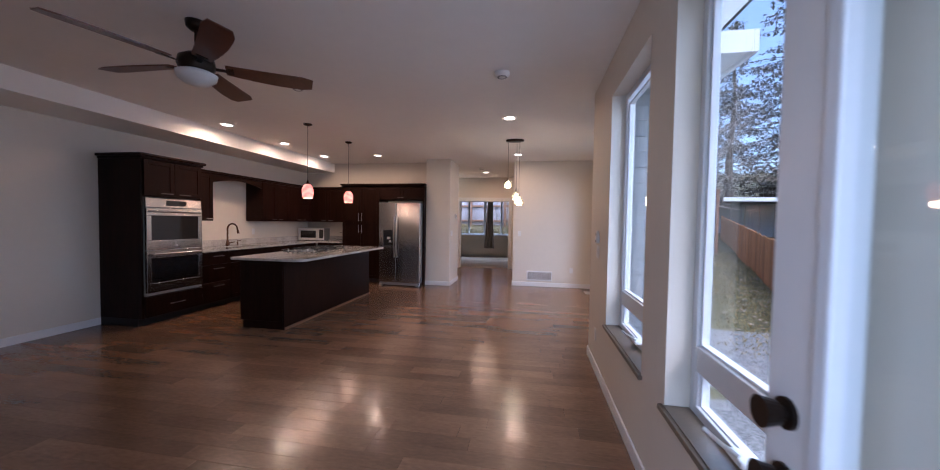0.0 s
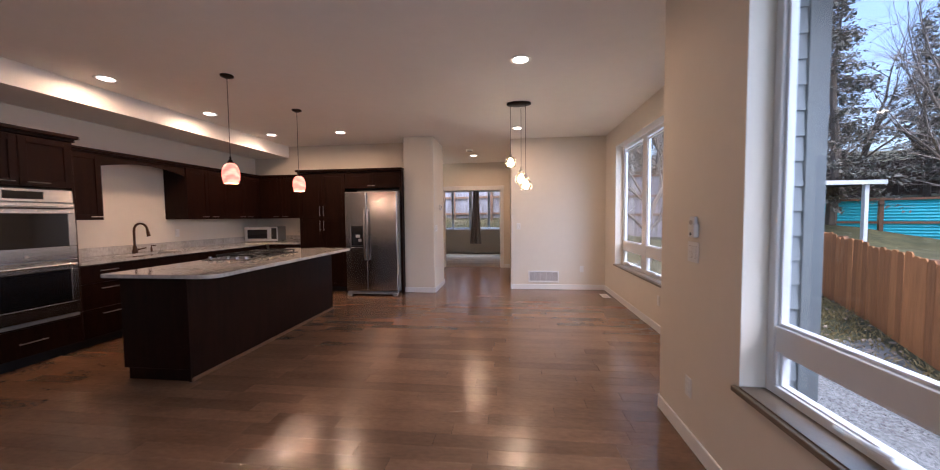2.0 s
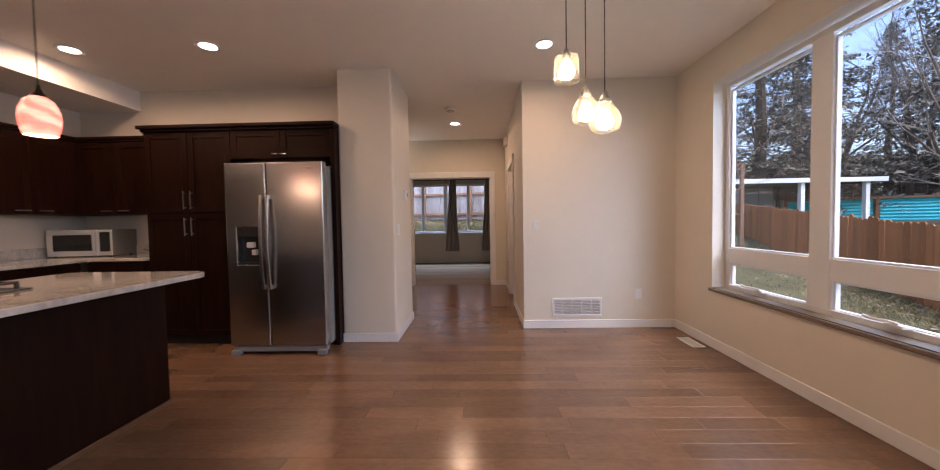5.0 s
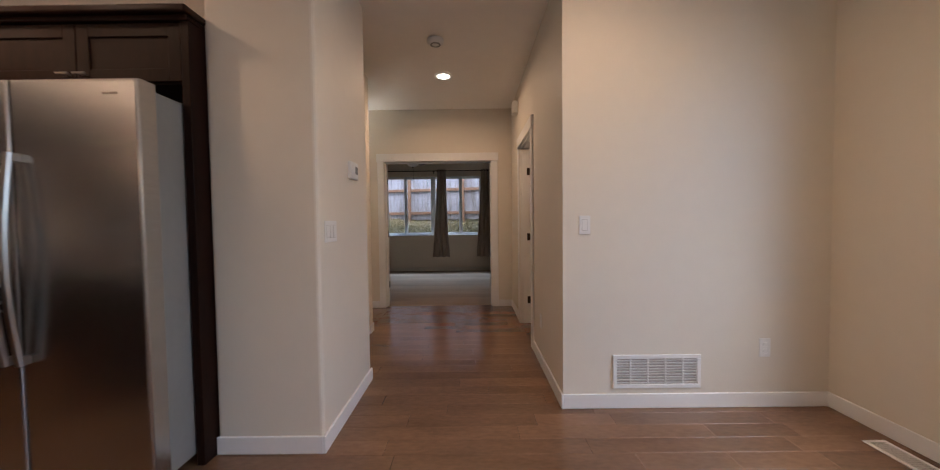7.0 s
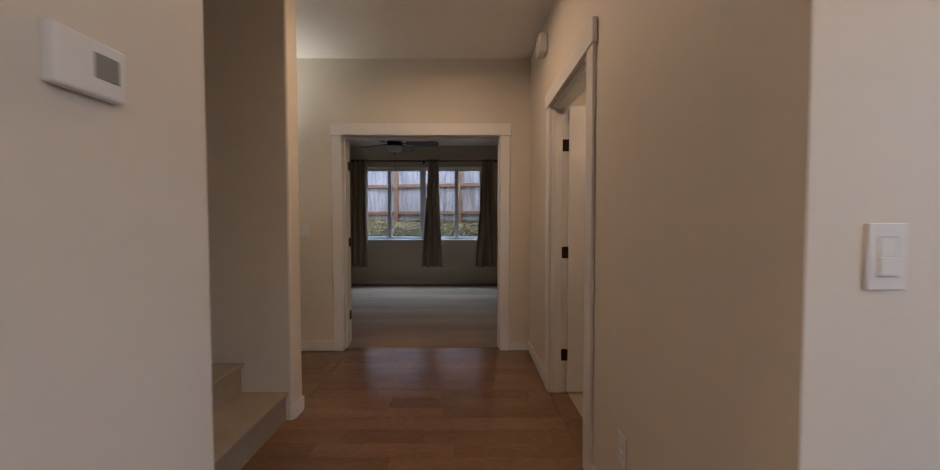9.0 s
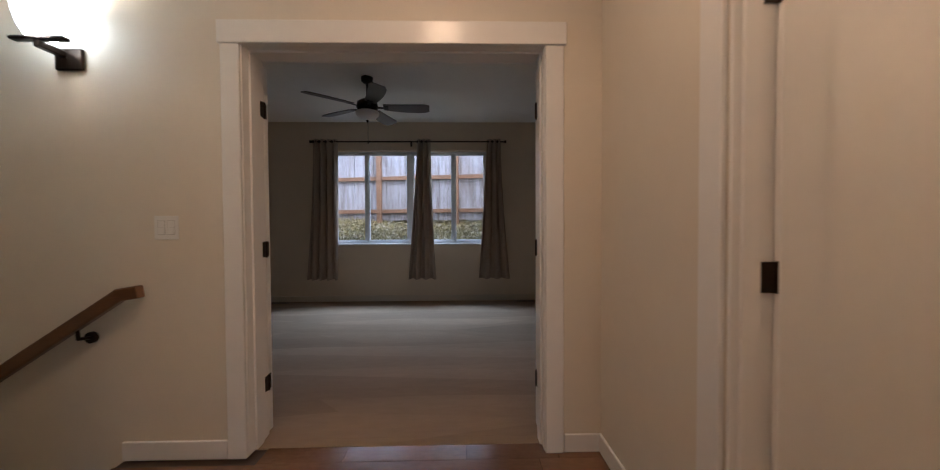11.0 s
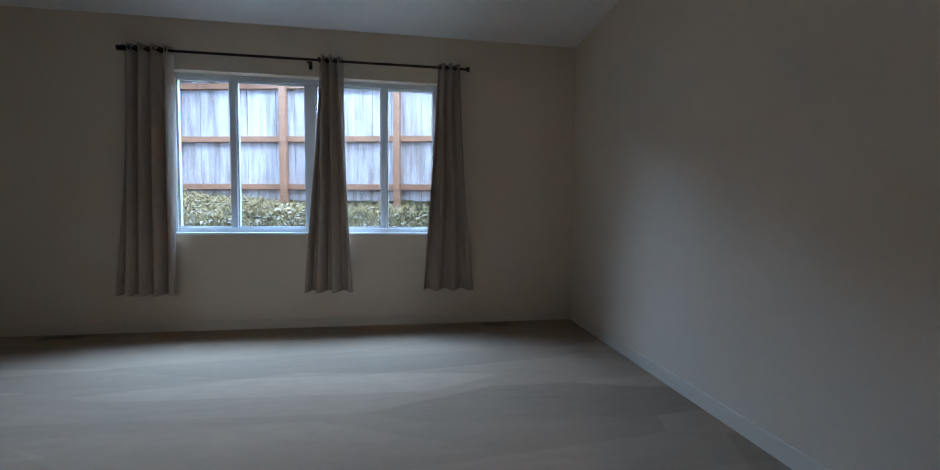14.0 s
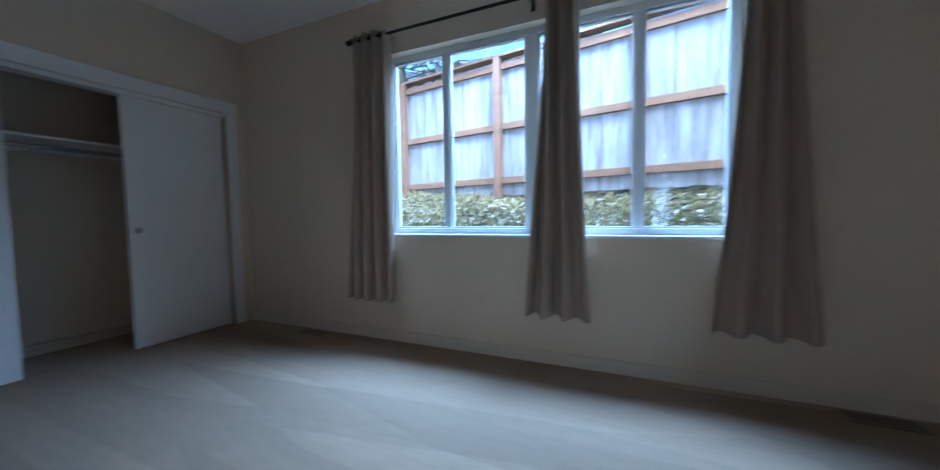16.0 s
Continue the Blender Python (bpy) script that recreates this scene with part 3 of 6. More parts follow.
def side_window(name, x, u0, u1, cols, label, low=0.925, mid=0.785):
    """Tall fixed lights over low awning lights, on an east wall."""
    fr = 0.045
    mull = [(a[1], b[0]) for a, b in zip(cols, cols[1:])]
    panes, rails = [], []
    for a, b in cols:
        panes += [(a, b, low, 2.345), (a + 0.015, b - 0.015, 0.590, mid)]
        rails += [(a, b, mid, low), (a, a + 0.015, 0.590, mid), (b - 0.015, b, 0.590, mid)]
    return window_unit(name, "x", x, 1, u0, u1, 0.551, 2.415, panes, label, fr, mull, rails)


def awning_crank(place):
    """The folding crank of an awning window."""
    x, y, z = place
    ob = thing("window_crank", place, "white folding window crank handle", "window crank", "window cranks")
    part("crank_base", box(x - 0.03, y - 0.05, z, x + 0.02, y + 0.05, z + 0.02, 0.006, 2), PLASTIC, ob)
    part("crank_handle", bent_tube([(x - 0.02, y - 0.02, z + 0.025), (x - 0.05, y + 0.03, z + 0.035), (x - 0.055, y + 0.09, z + 0.03), (x - 0.075, y + 0.11, z + 0.045)], 0.008, 8), PLASTIC, ob)


side_window("window_1", 1.44, 4.463, 5.217, [(4.51, 5.17)], "tall white vinyl window over a low awning light", 0.855, 0.745)
side_window("window_2", 1.44, 5.583, 6.557, [(5.63, 6.51)], "tall white vinyl window over a low awning light", 0.855, 0.745)
side_window("window_3", 2.085, 8.023, 10.857, [(8.10, 8.93), (9.06, 9.86), (10.01, 10.81)], "wide three-part white vinyl dining window")
awning_crank((1.43, 6.0, 0.595))
awning_crank((1.43, 4.78, 0.595))
for cy in (8.5, 9.46, 10.42):
    awning_crank((2.075, cy, 0.595))
for nm, x, a, b in (("sill_1", 1.335, 4.463, 5.217), ("sill_2", 1.335, 5.583, 6.557), ("sill_3", 1.97, 8.023, 10.857)):
    structure("window_" + nm, join(box(x - 0.022, a - 0.03, 0.526, x - 0.0005, b + 0.03, 0.552, 0.003), box(x - 0.004, a, 0.5505, x + 0.105, b, 0.5585)), SILL, "taupe stone window sill", "window sill")
window_unit("window_4", "y", 18.12, 1, -2.378, -0.002, 0.888, 2.308,
            [(-2.335, -1.885, 0.93, 2.265), (-1.835, -1.235, 0.93, 2.265), (-1.145, -0.545, 0.93, 2.265), (-0.495, -0.045, 0.93, 2.265)],
            "wide white vinyl sliding bedroom window", 0.042, [(-1.885, -1.835), (-1.235, -1.145), (-0.545, -0.495)])
structure("window_sill_4", box(-2.40, 18.025, 0.868, 0.02, 18.12, 0.888, 0.003), TRIM, "white painted bedroom window sill", "window sill")

# garden door, open against the near wall
gd = thing("door_4", (1.27, 3.45, 0.0), "white full-glass garden door standing open", "door", "", "structure")
GD = pose(1.272, 3.450, 0.012, 0, 0, 90)
for q in ((0, 0, 0.13, 2.03), (0.78, 0, 0.91, 2.03), (0.13, 0, 0.78, 0.22), (0.13, 1.86, 0.78, 2.03)):
    part("door_stile", turned(box(q[0], -0.022, q[1], q[2], 0.022, q[3], 0.002), GD), TRIM, gd)
for q in ((0.13, 0.22, 0.17, 1.86), (0.74, 0.22, 0.78, 1.86), (0.17, 0.22, 0.74, 0.26), (0.17, 1.82, 0.74, 1.86)):
    part("glazing_bead", turned(box(q[0], -0.03, q[1], q[2], 0.03, q[3], 0.006, 2), GD), VINYL, gd)
pane = part("pane", turned(box(0.168, -0.003, 0.238, 0.742, 0.003, 1.842), GD), GLASS, gd)
pane.visible_shadow = False
for z, r in ((0.985, 0.031), (0.845, 0.031)):
    lock = part("door_handle", turned(join(tube((0.845, 0.021, z), (0.845, 0.03, z), 0.033, n=20), tube((0.845, 0.03, z), (0.845, 0.055, z), 0.014), tube((0.845, 0.042, z), (0.845, 0.075, z), r * 0.8, r * 1.05, 20)), GD), BRONZE, gd, "dark bronze door knob")

# ---- kitchen ----
WEST = lambda y, z, x=-4.07: pose(x, y, z, 0, 0, 90)
NORTH = lambda x, z, y=11.0: pose(x, y, z)


def front(parent, m, w, h, handle=None, upright=False, drawer=False, name="door"):
    """A shaker front with its pull, under a cabinet."""
    g = 0.002
    bm = box(g, 0, g, w - g, 0.02, h - g, 0.002) if drawer else turned(shaker(w - 2 * g, h - 2 * g), Matrix.Translation((g, 0, g)))
    d = part("drawer_front" if drawer else name, turned(bm, m @ Matrix.Translation((0, -0.0205, 0))), ESPRESSO, parent)
    if handle:
        hx, hz, ln = handle
        hd = part("handle", bar_handle(m @ Matrix.Translation((hx, -0.021, hz)), ln, upright), NICKEL, None, "slim nickel bar pull")
        hd.parent = d
        hd.matrix_parent_inverse = d.matrix_parent_inverse.inverted() @ d.matrix_parent_inverse @ Matrix.Identity(4)
    return d


# oven tower
tower = thing("oven_cabinet", (-4.4, 7.6, 0), "tall espresso oven cabinet with crown moulding", "cabinet")
part("side_panel", box(-4.717, 7.175, 0.10, -4.072, 7.20, 2.12, 0.002), ESPRESSO, tower)
part("side_panel", box(-4.717, 7.995, 0.10, -4.072, 8.02, 2.12, 0.002), ESPRESSO, tower)
part("body", join(box(-4.717, 7.20, 0.10, -4.10, 7.995, 0.37), box(-4.717, 7.20, 1.65, -4.10, 7.995, 2.12), box(-4.717, 7.20, 0.37, -4.60, 7.995, 1.65)), ESPRESSO, tower)
part("toe_kick", box(-4.717, 7.18, 0.001, -4.14, 8.015, 0.10), TOEKICK, tower)
front(tower, WEST(7.20, 0.11), 0.795, 0.26, (0.40, 0.13, 0.20), drawer=True)
front(tower, WEST(7.20, 1.66), 0.397, 0.455, (0.27, 0.035, 0.16))
front(tower, WEST(7.597, 1.66), 0.397, 0.455, (0.12, 0.035, 0.16))
part("crown", join(box(-4.717, 7.165, 2.121, -4.05, 8.03, 2.15, 0.003), box(-4.717, 7.14, 2.15, -4.02, 8.05, 2.185, 0.008, 2)), ESPRESSO, tower)

oven = thing("double_oven", (-4.1, 7.6, 0.39), "stainless steel double wall oven built into the cabinet", "oven")
part("oven_frame", box(-4.59, 7.212, 0.385, -4.066, 7.982, 1.635, 0.003), STEELDARK, oven)
ov = WEST(7.212, 0.385, -4.045)
part("control_panel", turned(box(0, 0, 1.13, 0.77, 0.022, 1.25, 0.004), ov), STEEL, oven)
part("display", turned(box(0.26, -0.003, 1.155, 0.54, 0.001, 1.225, 0.002), ov), BLACKGLASS, oven)
part("vent_strip", turned(box(0.0, 0.004, 0.0, 0.77, 0.022, 0.028, 0.002), ov), STEELDARK, oven)
for z0, z1 in ((0.035, 0.575), (0.585, 1.122)):
    h = z1 - z0
    od = part("oven_door", turned(join(box(0, -0.012, z0, 0.77, 0.021, z0 + 0.12, 0.004), box(0, -0.012, z1 - 0.10, 0.77, 0.021, z1, 0.004), box(0, -0.012, z0 + 0.12, 0.06, 0.021, z1 - 0.10, 0.002), box(0.71, -0.012, z0 + 0.12, 0.77, 0.021, z1 - 0.10, 0.002)), ov), STEEL, oven)
    part("oven_window", turned(box(0.056, -0.009, z0 + 0.116, 0.714, 0.015, z1 - 0.096, 0.002), ov), BLACKGLASS, oven, "black oven glass")
    part("oven_handle", turned(join(tube((0.05, -0.06, z1 - 0.045), (0.72, -0.06, z1 - 0.045), 0.0125), tube((0.08, -0.06, z1 - 0.045), (0.08, -0.01, z1 - 0.045), 0.009), tube((0.69, -0.06, z1 - 0.045), (0.69, -0.01, z1 - 0.045), 0.009)), ov), STEEL, oven, smooth=False)
part("badge", turned(tube((0.385, -0.0125, 0.63), (0.385, -0.014, 0.63), 0.014, n=16), ov), NICKEL, oven)


def upper(name, m, w, h, deep, doors, label, handle_low=True):
    """A wall cabinet: carcass, shaker doors and pulls."""
    ob = thing(name, m.translation, label, "cabinet", "kitchen wall cabinets")
    part("body", turned(box(0, 0.0005, 0, w, deep, h, 0.002), m), ESPRESSO, ob)
    dw = w / doors
    for k in range(doors):
        hx = dw - 0.09 if k % 2 == 0 else 0.09
        front(ob, m @ Matrix.Translation((k * dw, 0, 0)), dw, h, (hx, 0.035, 0.11))
    return ob


UZ, UH = 1.345, 0.745
upper("wall_cabinet", WEST(8.022, UZ, -4.37), 0.466, UH, 0.348, 1, "espresso shaker wall cabinet beside the oven tower")
upper("wall_cabinet", WEST(9.575, UZ, -4.37), 0.76, UH, 0.348, 2, "espresso shaker wall cabinet above the counter")
upper("wall_cabinet", WEST(10.337, UZ, -4.37), 0.77, UH, 0.348, 2, "espresso shaker wall cabinet above the counter")
corner = thing("corner_wall_cabinet", (-4.5, 11.3, UZ), "espresso corner wall cabinet", "cabinet", "kitchen wall cabinets")
part("body", box(-4.718, 11.11, UZ, -4.372, 11.497, UZ + UH, 0.002), ESPRESSO, corner)
upper("wall_cabinet", NORTH(-4.37, UZ, 11.13), 0.868, UH, 0.365, 2, "espresso shaker wall cabinet beside the pantry")
val = thing("valance", (-4.4, 9.0, 2.0), "arched espresso valance board above the sink", "valance")
bm = bmesh.new()
top, n_arc = UZ + UH, 16
pts = []
for k in range(n_arc + 1):
    u = k / n_arc
    pts.append((8.490 + u * 1.083, 1.965 + 0.075 * math.sin(math.pi * u)))
lo = [[bm.verts.new((x, y, z)) for y, z in pts] for x in (-4.392, -4.372)]
hi = [[bm.verts.new((x, y, top)) for y, z in pts] for x in (-4.392, -4.372)]
for k in range(n_arc):
    for s in (0, 1):
        bm.faces.new([lo[s][k], lo[s][k + 1], hi[s][k + 1], hi[s][k]])
    bm.faces.new([lo[0][k], lo[0][k + 1], lo[1][k + 1], lo[1][k]])
    bm.faces.new([hi[0][k], hi[0][k + 1], hi[1][k + 1], hi[1][k]])
bmesh.ops.recalc_face_normals(bm, faces=bm.faces)
part("board", bm, ESPRESSO, val)
rail = thing("cabinet_crown", (-4.4, 9.5, 2.09), "espresso crown moulding along the wall cabinets", "moulding")
part("crown_run", join(box(-4.717, 8.055, 2.091, -4.345, 11.10, 2.115, 0.003), box(-4.717, 8.055, 2.115, -4.32, 11.10, 2.145, 0.006, 2)), ESPRESSO, rail)
part("crown_run", join(box(-4.717, 11.10, 2.091, -3.545, 11.497, 2.115, 0.003), box(-4.717, 11.085, 2.115, -3.545, 11.497, 2.145, 0.006, 2)), ESPRESSO, rail)


def base_unit(m, w, drawers, label, deep=0.62):
    """A base cabinet: carcass, toe kick, fronts."""
    ob = thing("base_cabinet", m.translation, label, "cabinet", "kitchen base cabinets")
    part("body", turned(box(0.001, 0.0005, 0.10, w - 0.001, deep, 0.872), m), ESPRESSO, ob)
    part("toe_kick", turned(box(0.001, 0.06, 0.001, w - 0.001, deep, 0.10), m), TOEKICK, ob)
    if drawers:
        z = 0.105
        for h in (0.30, 0.27, 0.19):
            front(ob, m @ Matrix.Translation((0, 0, z)), w, h, (w / 2, h - 0.06, 0.18), drawer=True)
            z += h
    else:
        front(ob, m @ Matrix.Translation((0, 0, 0.675)), w, 0.19, drawer=True)
        front(ob, m @ Matrix.Translation((0, 0, 0.105)), w / 2, 0.57, (w / 2 - 0.05, 0.47, 0.14), upright=True)
        front(ob, m @ Matrix.Translation((w / 2, 0, 0.105)), w / 2, 0.57, (0.05, 0.47, 0.14), upright=True)
    return ob


base_unit(WEST(8.022, 0, -4.09), 0.508, True, "espresso drawer base cabinet beside the oven tower")
base_unit(WEST(8.532, 0, -4.09), 0.90, False, "espresso sink base cabinet")
base_unit(WEST(9.434, 0, -4.09), 0.72, True, "espresso drawer base cabinet")
base_unit(WEST(10.156, 0, -4.09), 0.70, False, "espresso shaker base cabinet near the corner")
base_unit(NORTH(-4.07, 0, 10.93), 0.568, False, "espresso base cabinet beside the pantry", 0.56)
counter = thing("countertop", (-4.4, 9.5, 0.875), "pale veined granite countertop with a low backsplash", "countertop")
part("slab", join(slab("x", 0, 0.03, (8.022, 11.497), (-4.717, -4.052), [(8.70, 9.28, -4.55, -4.18)]), ), STONE, counter)
cs = counter.children[0]
cs.data.transform(Matrix(((0, 0, 1, 0), (0, 1, 0, 0), (1, 0, 0, 0.875), (0, 0, 0, 1))))
part("slab", box(-4.05, 10.90, 0.875, -3.502, 11.497, 0.905, 0.003), STONE, counter)
part("backsplash", join(box(-4.717, 8.024, 0.906, -4.697, 11.476, 1.01, 0.002), box(-4.717, 11.477, 0.906, -3.502, 11.497, 1.01, 0.002)), STONE, counter)
sink = thing("sink", (-4.36, 8.99, 0.7), "stainless undermount kitchen sink", "sink")
part("bowl", join(box(-4.56, 8.69, 0.70, -4.17, 9.29, 0.71), box(-4.56, 8.69, 0.71, -4.55, 9.29, 0.874), box(-4.18, 8.69, 0.71, -4.17, 9.29, 0.874), box(-4.55, 8.69, 0.71, -4.18, 8.70, 0.874), box(-4.55, 9.28, 0.71, -4.18, 9.29, 0.874)), STEEL, sink)
fx, fy = -4.61, 9.03
fau = thing("faucet", (fx, fy, 0.905), "dark bronze gooseneck pull-down faucet", "faucet")
arc = [(fx + 0.10 - 0.10 * math.cos(a), fy, 1.20 + 0.095 * math.sin(a)) for a in [math.pi * k / 8 for k in range(8)]]
part("spout", bent_tube([(fx, fy, 0.93), *arc, (fx + 0.205, fy, 1.18)], 0.0135, 10), FAUCETBRONZE, fau)
part("faucet_base", lathe([(0, 0.906), (0.03, 0.906), (0.032, 0.93), (0.022, 0.96), (0.02, 1.0), (0, 1.0)], (fx, fy, 0)), FAUCETBRONZE, fau, smooth=True)
part("spray_head", tube((fx + 0.205, fy, 1.19), (fx + 0.215, fy, 1.125), 0.015, 0.021), FAUCETBRONZE, fau)
part("lever", join(tube((fx, fy + 0.02, 0.95), (fx, fy + 0.05, 0.95), 0.014), tube((fx, fy + 0.05, 0.95), (fx + 0.02, fy + 0.13, 0.965), 0.008)), FAUCETBRONZE, fau)
soap = thing("soap_dispenser", (fx, 9.25, 0.905), "small dark bronze soap dispenser", "dispenser")
part("pump", join(tube((fx, 9.25, 0.906), (fx, 9.25, 0.96), 0.012), bent_tube([(fx, 9.25, 0.955), (fx, 9.25, 0.985), (fx + 0.07, 9.25, 0.99)], 0.006)), FAUCETBRONZE, soap)

# microwave on the counter
mw = thing("microwave", (-4.1, 11.25, 0.906), "silver countertop microwave oven", "microwave")
MW = pose(-4.66, 11.06, 0.916, 0, 0, 9) @ Matrix.Diagonal((1.08, 0.95, 1.08, 1))
part("body", turned(box(0, 0.012, 0, 0.56, 0.36, 0.255, 0.006), MW), STEELDARK, mw)
part("front", turned(join(box(0, 0, 0, 0.435, 0.013, 0.05, 0.003), box(0, 0, 0.205, 0.435, 0.013, 0.255, 0.003), box(0, 0, 0.05, 0.05, 0.013, 0.205), box(0.385, 0, 0.05, 0.435, 0.013, 0.205)), MW), SILVER, mw)
part("window", turned(box(0.048, 0.003, 0.048, 0.387, 0.012, 0.207), MW), BLACKGLASS, mw)
part("control_panel", turned(box(0.437, 0, 0, 0.56, 0.013, 0.255, 0.003), MW), SILVER, mw)
part("keypad", turned(box(0.455, -0.002, 0.04, 0.545, 0.002, 0.23, 0.002), MW), BLACK, mw)
part("door_handle", turned(tube((0.415, -0.02, 0.03), (0.415, -0.02, 0.225), 0.007), MW), SILVER, mw)
for fx_, fy_ in ((0.04, 0.04), (0.52, 0.04), (0.04, 0.32), (0.52, 0.32)):
    part("foot", turned(tube((fx_, fy_, -0.0092), (fx_, fy_, 0.001), 0.012), MW), BLACK, mw)
cord = thing("power_cord", (-3.7, 11.4, 0.906), "thin black appliance cord on the backsplash", "cord")
part("cable", bent_tube([(-3.98, 11.42, 0.96), (-3.86, 11.44, 0.92), (-3.72, 11.45, 0.93), (-3.66, 11.465, 1.02), (-3.72, 11.488, 1.10), (-3.85, 11.49, 1.09)], 0.004, 6), BLACK, cord)

# pantry and refrigerator surround
PX0, PX1 = -3.50, -2.625
pan = thing("pantry_cabinet", (-3.06, 11.2, 0), "tall espresso pantry cabinet beside the refrigerator", "cabinet")
part("body", box(PX0, 11.001, 0.10, PX1, 11.497, 2.145, 0.002), ESPRESSO, pan)
part("toe_kick", box(PX0, 11.05, 0.001, PX1, 11.49, 0.10), TOEKICK, pan)
pw = (PX1 - PX0) / 2
for k in range(2):
    hx = pw - 0.035 if k == 0 else 0.035
    front(pan, NORTH(PX0 + k * pw, 0.105), pw, 1.235, (hx, 1.10, 0.18), upright=True)
    front(pan, NORTH(PX0 + k * pw, 1.345), pw, 0.795, (hx, 0.12, 0.18), upright=True)
part("crown_run", join(box(PX0 - 0.02, 10.965, 2.146, -1.583, 11.497, 2.17, 0.003), box(PX0 - 0.04, 10.935, 2.17, -1.570, 11.497, 2.205, 0.008, 2)), ESPRESSO, pan)
sur = thing("refrigerator_surround", (-2.1, 11.2, 0), "espresso cabinet and side panel around the refrigerator", "cabinet")
part("body", box(PX1 + 0.001, 11.001, 1.86, -1.625, 11.497, 2.145, 0.002), ESPRESSO, sur)
fw = (-1.625 - PX1) / 2
for k in range(2):
    front(sur, NORTH(PX1 + k * fw, 1.865), fw, 0.275, (fw - 0.04 if k == 0 else 0.04, 0.035, 0.06))
part("side_panel", box(-1.624, 10.975, 0.001, -1.584, 11.497, 2.145, 0.002), ESPRESSO, sur)

fr = thing("refrigerator", (-2.05, 11.05, 0), "stainless side-by-side refrigerator with ice dispenser", "refrigerator")
part("body", box(-2.50, 10.806, 0.05, -1.632, 11.46, 1.765, 0.008), STEELDARK, fr, "grey appliance sides")
SPLIT = -2.125


def fridge_door(x0, x1, hole=None):
    """A gently crowned steel door front; hole: the dispenser opening (x0, x1, z0, z1)."""
    holes = [hole] if hole else []
    bm = slab("y", 10.715, 10.80, (x0, x1), (0.085, 1.78), holes)
    bmesh.ops.bevel(bm, geom=[e for e in bm.edges if e.is_manifold and e.calc_face_angle(0) > 1 and all(v.co.y < 10.72 for v in e.verts)], offset=0.012, segments=3, profile=0.5, affect="EDGES")
    return bm


dl = part("freezer_door", fridge_door(-2.512, SPLIT - 0.004, (-2.41, -2.205, 0.845, 1.185)), STEEL, fr)
dr = part("refrigerator_door", fridge_door(SPLIT + 0.004, -1.600), STEEL, fr)
disp = part("dispenser", join(box(-2.409, 10.79, 0.846, -2.206, 10.80, 1.184), box(-2.409, 10.716, 1.10, -2.206, 10.79, 1.184, 0.004), box(-2.409, 10.718, 0.846, -2.206, 10.79, 0.865)), BLACK, fr, "black ice and water dispenser recess")
part("dispenser_paddle", join(box(-2.34, 10.74, 1.00, -2.275, 10.78, 1.05, 0.004), box(-2.30, 10.75, 0.93, -2.255, 10.785, 0.98, 0.004)), PLASTIC, fr)
for s in (-1, 1):
    x = SPLIT + s * 0.03
    pts = [(x, 10.685 - 0.032 * math.sin(math.pi * k / 10), 0.62 + 0.86 * k / 10) for k in range(11)]
    bm = bmesh.new()
    rings = [[bm.verts.new((p[0] + dx, p[1] + dy, p[2])) for dx, dy in ((-0.014, 0.0), (-0.009, -0.012), (0.009, -0.012), (0.014, 0.0), (0.009, 0.008), (-0.009, 0.008))] for p in pts]
    for a, b in zip(rings, rings[1:]):
        for k in range(6):
            bm.faces.new([a[k], a[(k + 1) % 6], b[(k + 1) % 6], b[k]])
    bm.faces.new(rings[0])
    bm.faces.new(rings[-1])
    bmesh.ops.recalc_face_normals(bm, faces=bm.faces)
    part("handle", join(bm, box(x - 0.012, 10.678, 0.62, x + 0.012, 10.716, 0.655, 0.003), box(x - 0.012, 10.678, 1.445, x + 0.012, 10.716, 1.48, 0.003)), NICKEL, fr, "long bowed metal handle")
part("base_grille", join(box(-2.50, 10.74, 0.025, -1.61, 10.80, 0.075, 0.004), box(-2.50, 10.70, 0.001, -2.42, 10.76, 0.05, 0.006), box(-1.69, 10.70, 0.001, -1.61, 10.76, 0.05, 0.006)), STEELDARK, fr)
for x in (-2.48, -1.67):
    part("rear_foot", box(x, 11.35, 0.001, x + 0.06, 11.42, 0.05), BLACK, fr)
part("badge", box(-1.74, 10.7125, 1.715, -1.68, 10.7145, 1.722), NICKEL, fr)

# island
isl = thing("kitchen_island", (-2.62, 8.64, 0), "espresso kitchen island with plain end panels", "kitchen island")
part("body", box(-2.93, 7.46, 0.10, -2.315, 9.82, 0.872, 0.003), ESPRESSO, isl)
part("corner_post", box(-2.325, 7.452, 0.001, -2.303, 7.475, 0.872, 0.002), ESPRESSO, isl)
part("side_panel", box(-2.314, 7.476, 0.001, -2.306, 9.825, 0.872, 0.002), ESPRESSO, isl)
part("shoe_moulding", box(-2.306, 7.46, 0.001, -2.292, 9.835, 0.035, 0.006, 2), OAK, isl)
part("toe_kick", box(-2.90, 7.475, 0.001, -2.32, 9.80, 0.10), ESPRESSO, isl)
islands_top = thing("island_countertop", (-2.5, 8.6, 0.873), "pale veined granite island top with rounded corners", "countertop")
bm = bmesh.new()
x0, y0, x1, y1, r = -2.985, 7.36, -1.985, 9.85, 0.12
outline = []
for cx, cy, a0, rr in ((x1 - r, y0 + r, -90, r), (x1 - r, y1 - r, 0, r), (x0 + 0.02, y1 - 0.02, 90, 0.02), (x0 + 0.02, y0 + 0.02, 180, 0.02)):
    outline += [(cx + rr * math.cos(radians(a0 + 90 * k / 6)), cy + rr * math.sin(radians(a0 + 90 * k / 6))) for k in range(7)]
face = bm.faces.new([bm.verts.new((x, y, 0.873)) for x, y in outline])
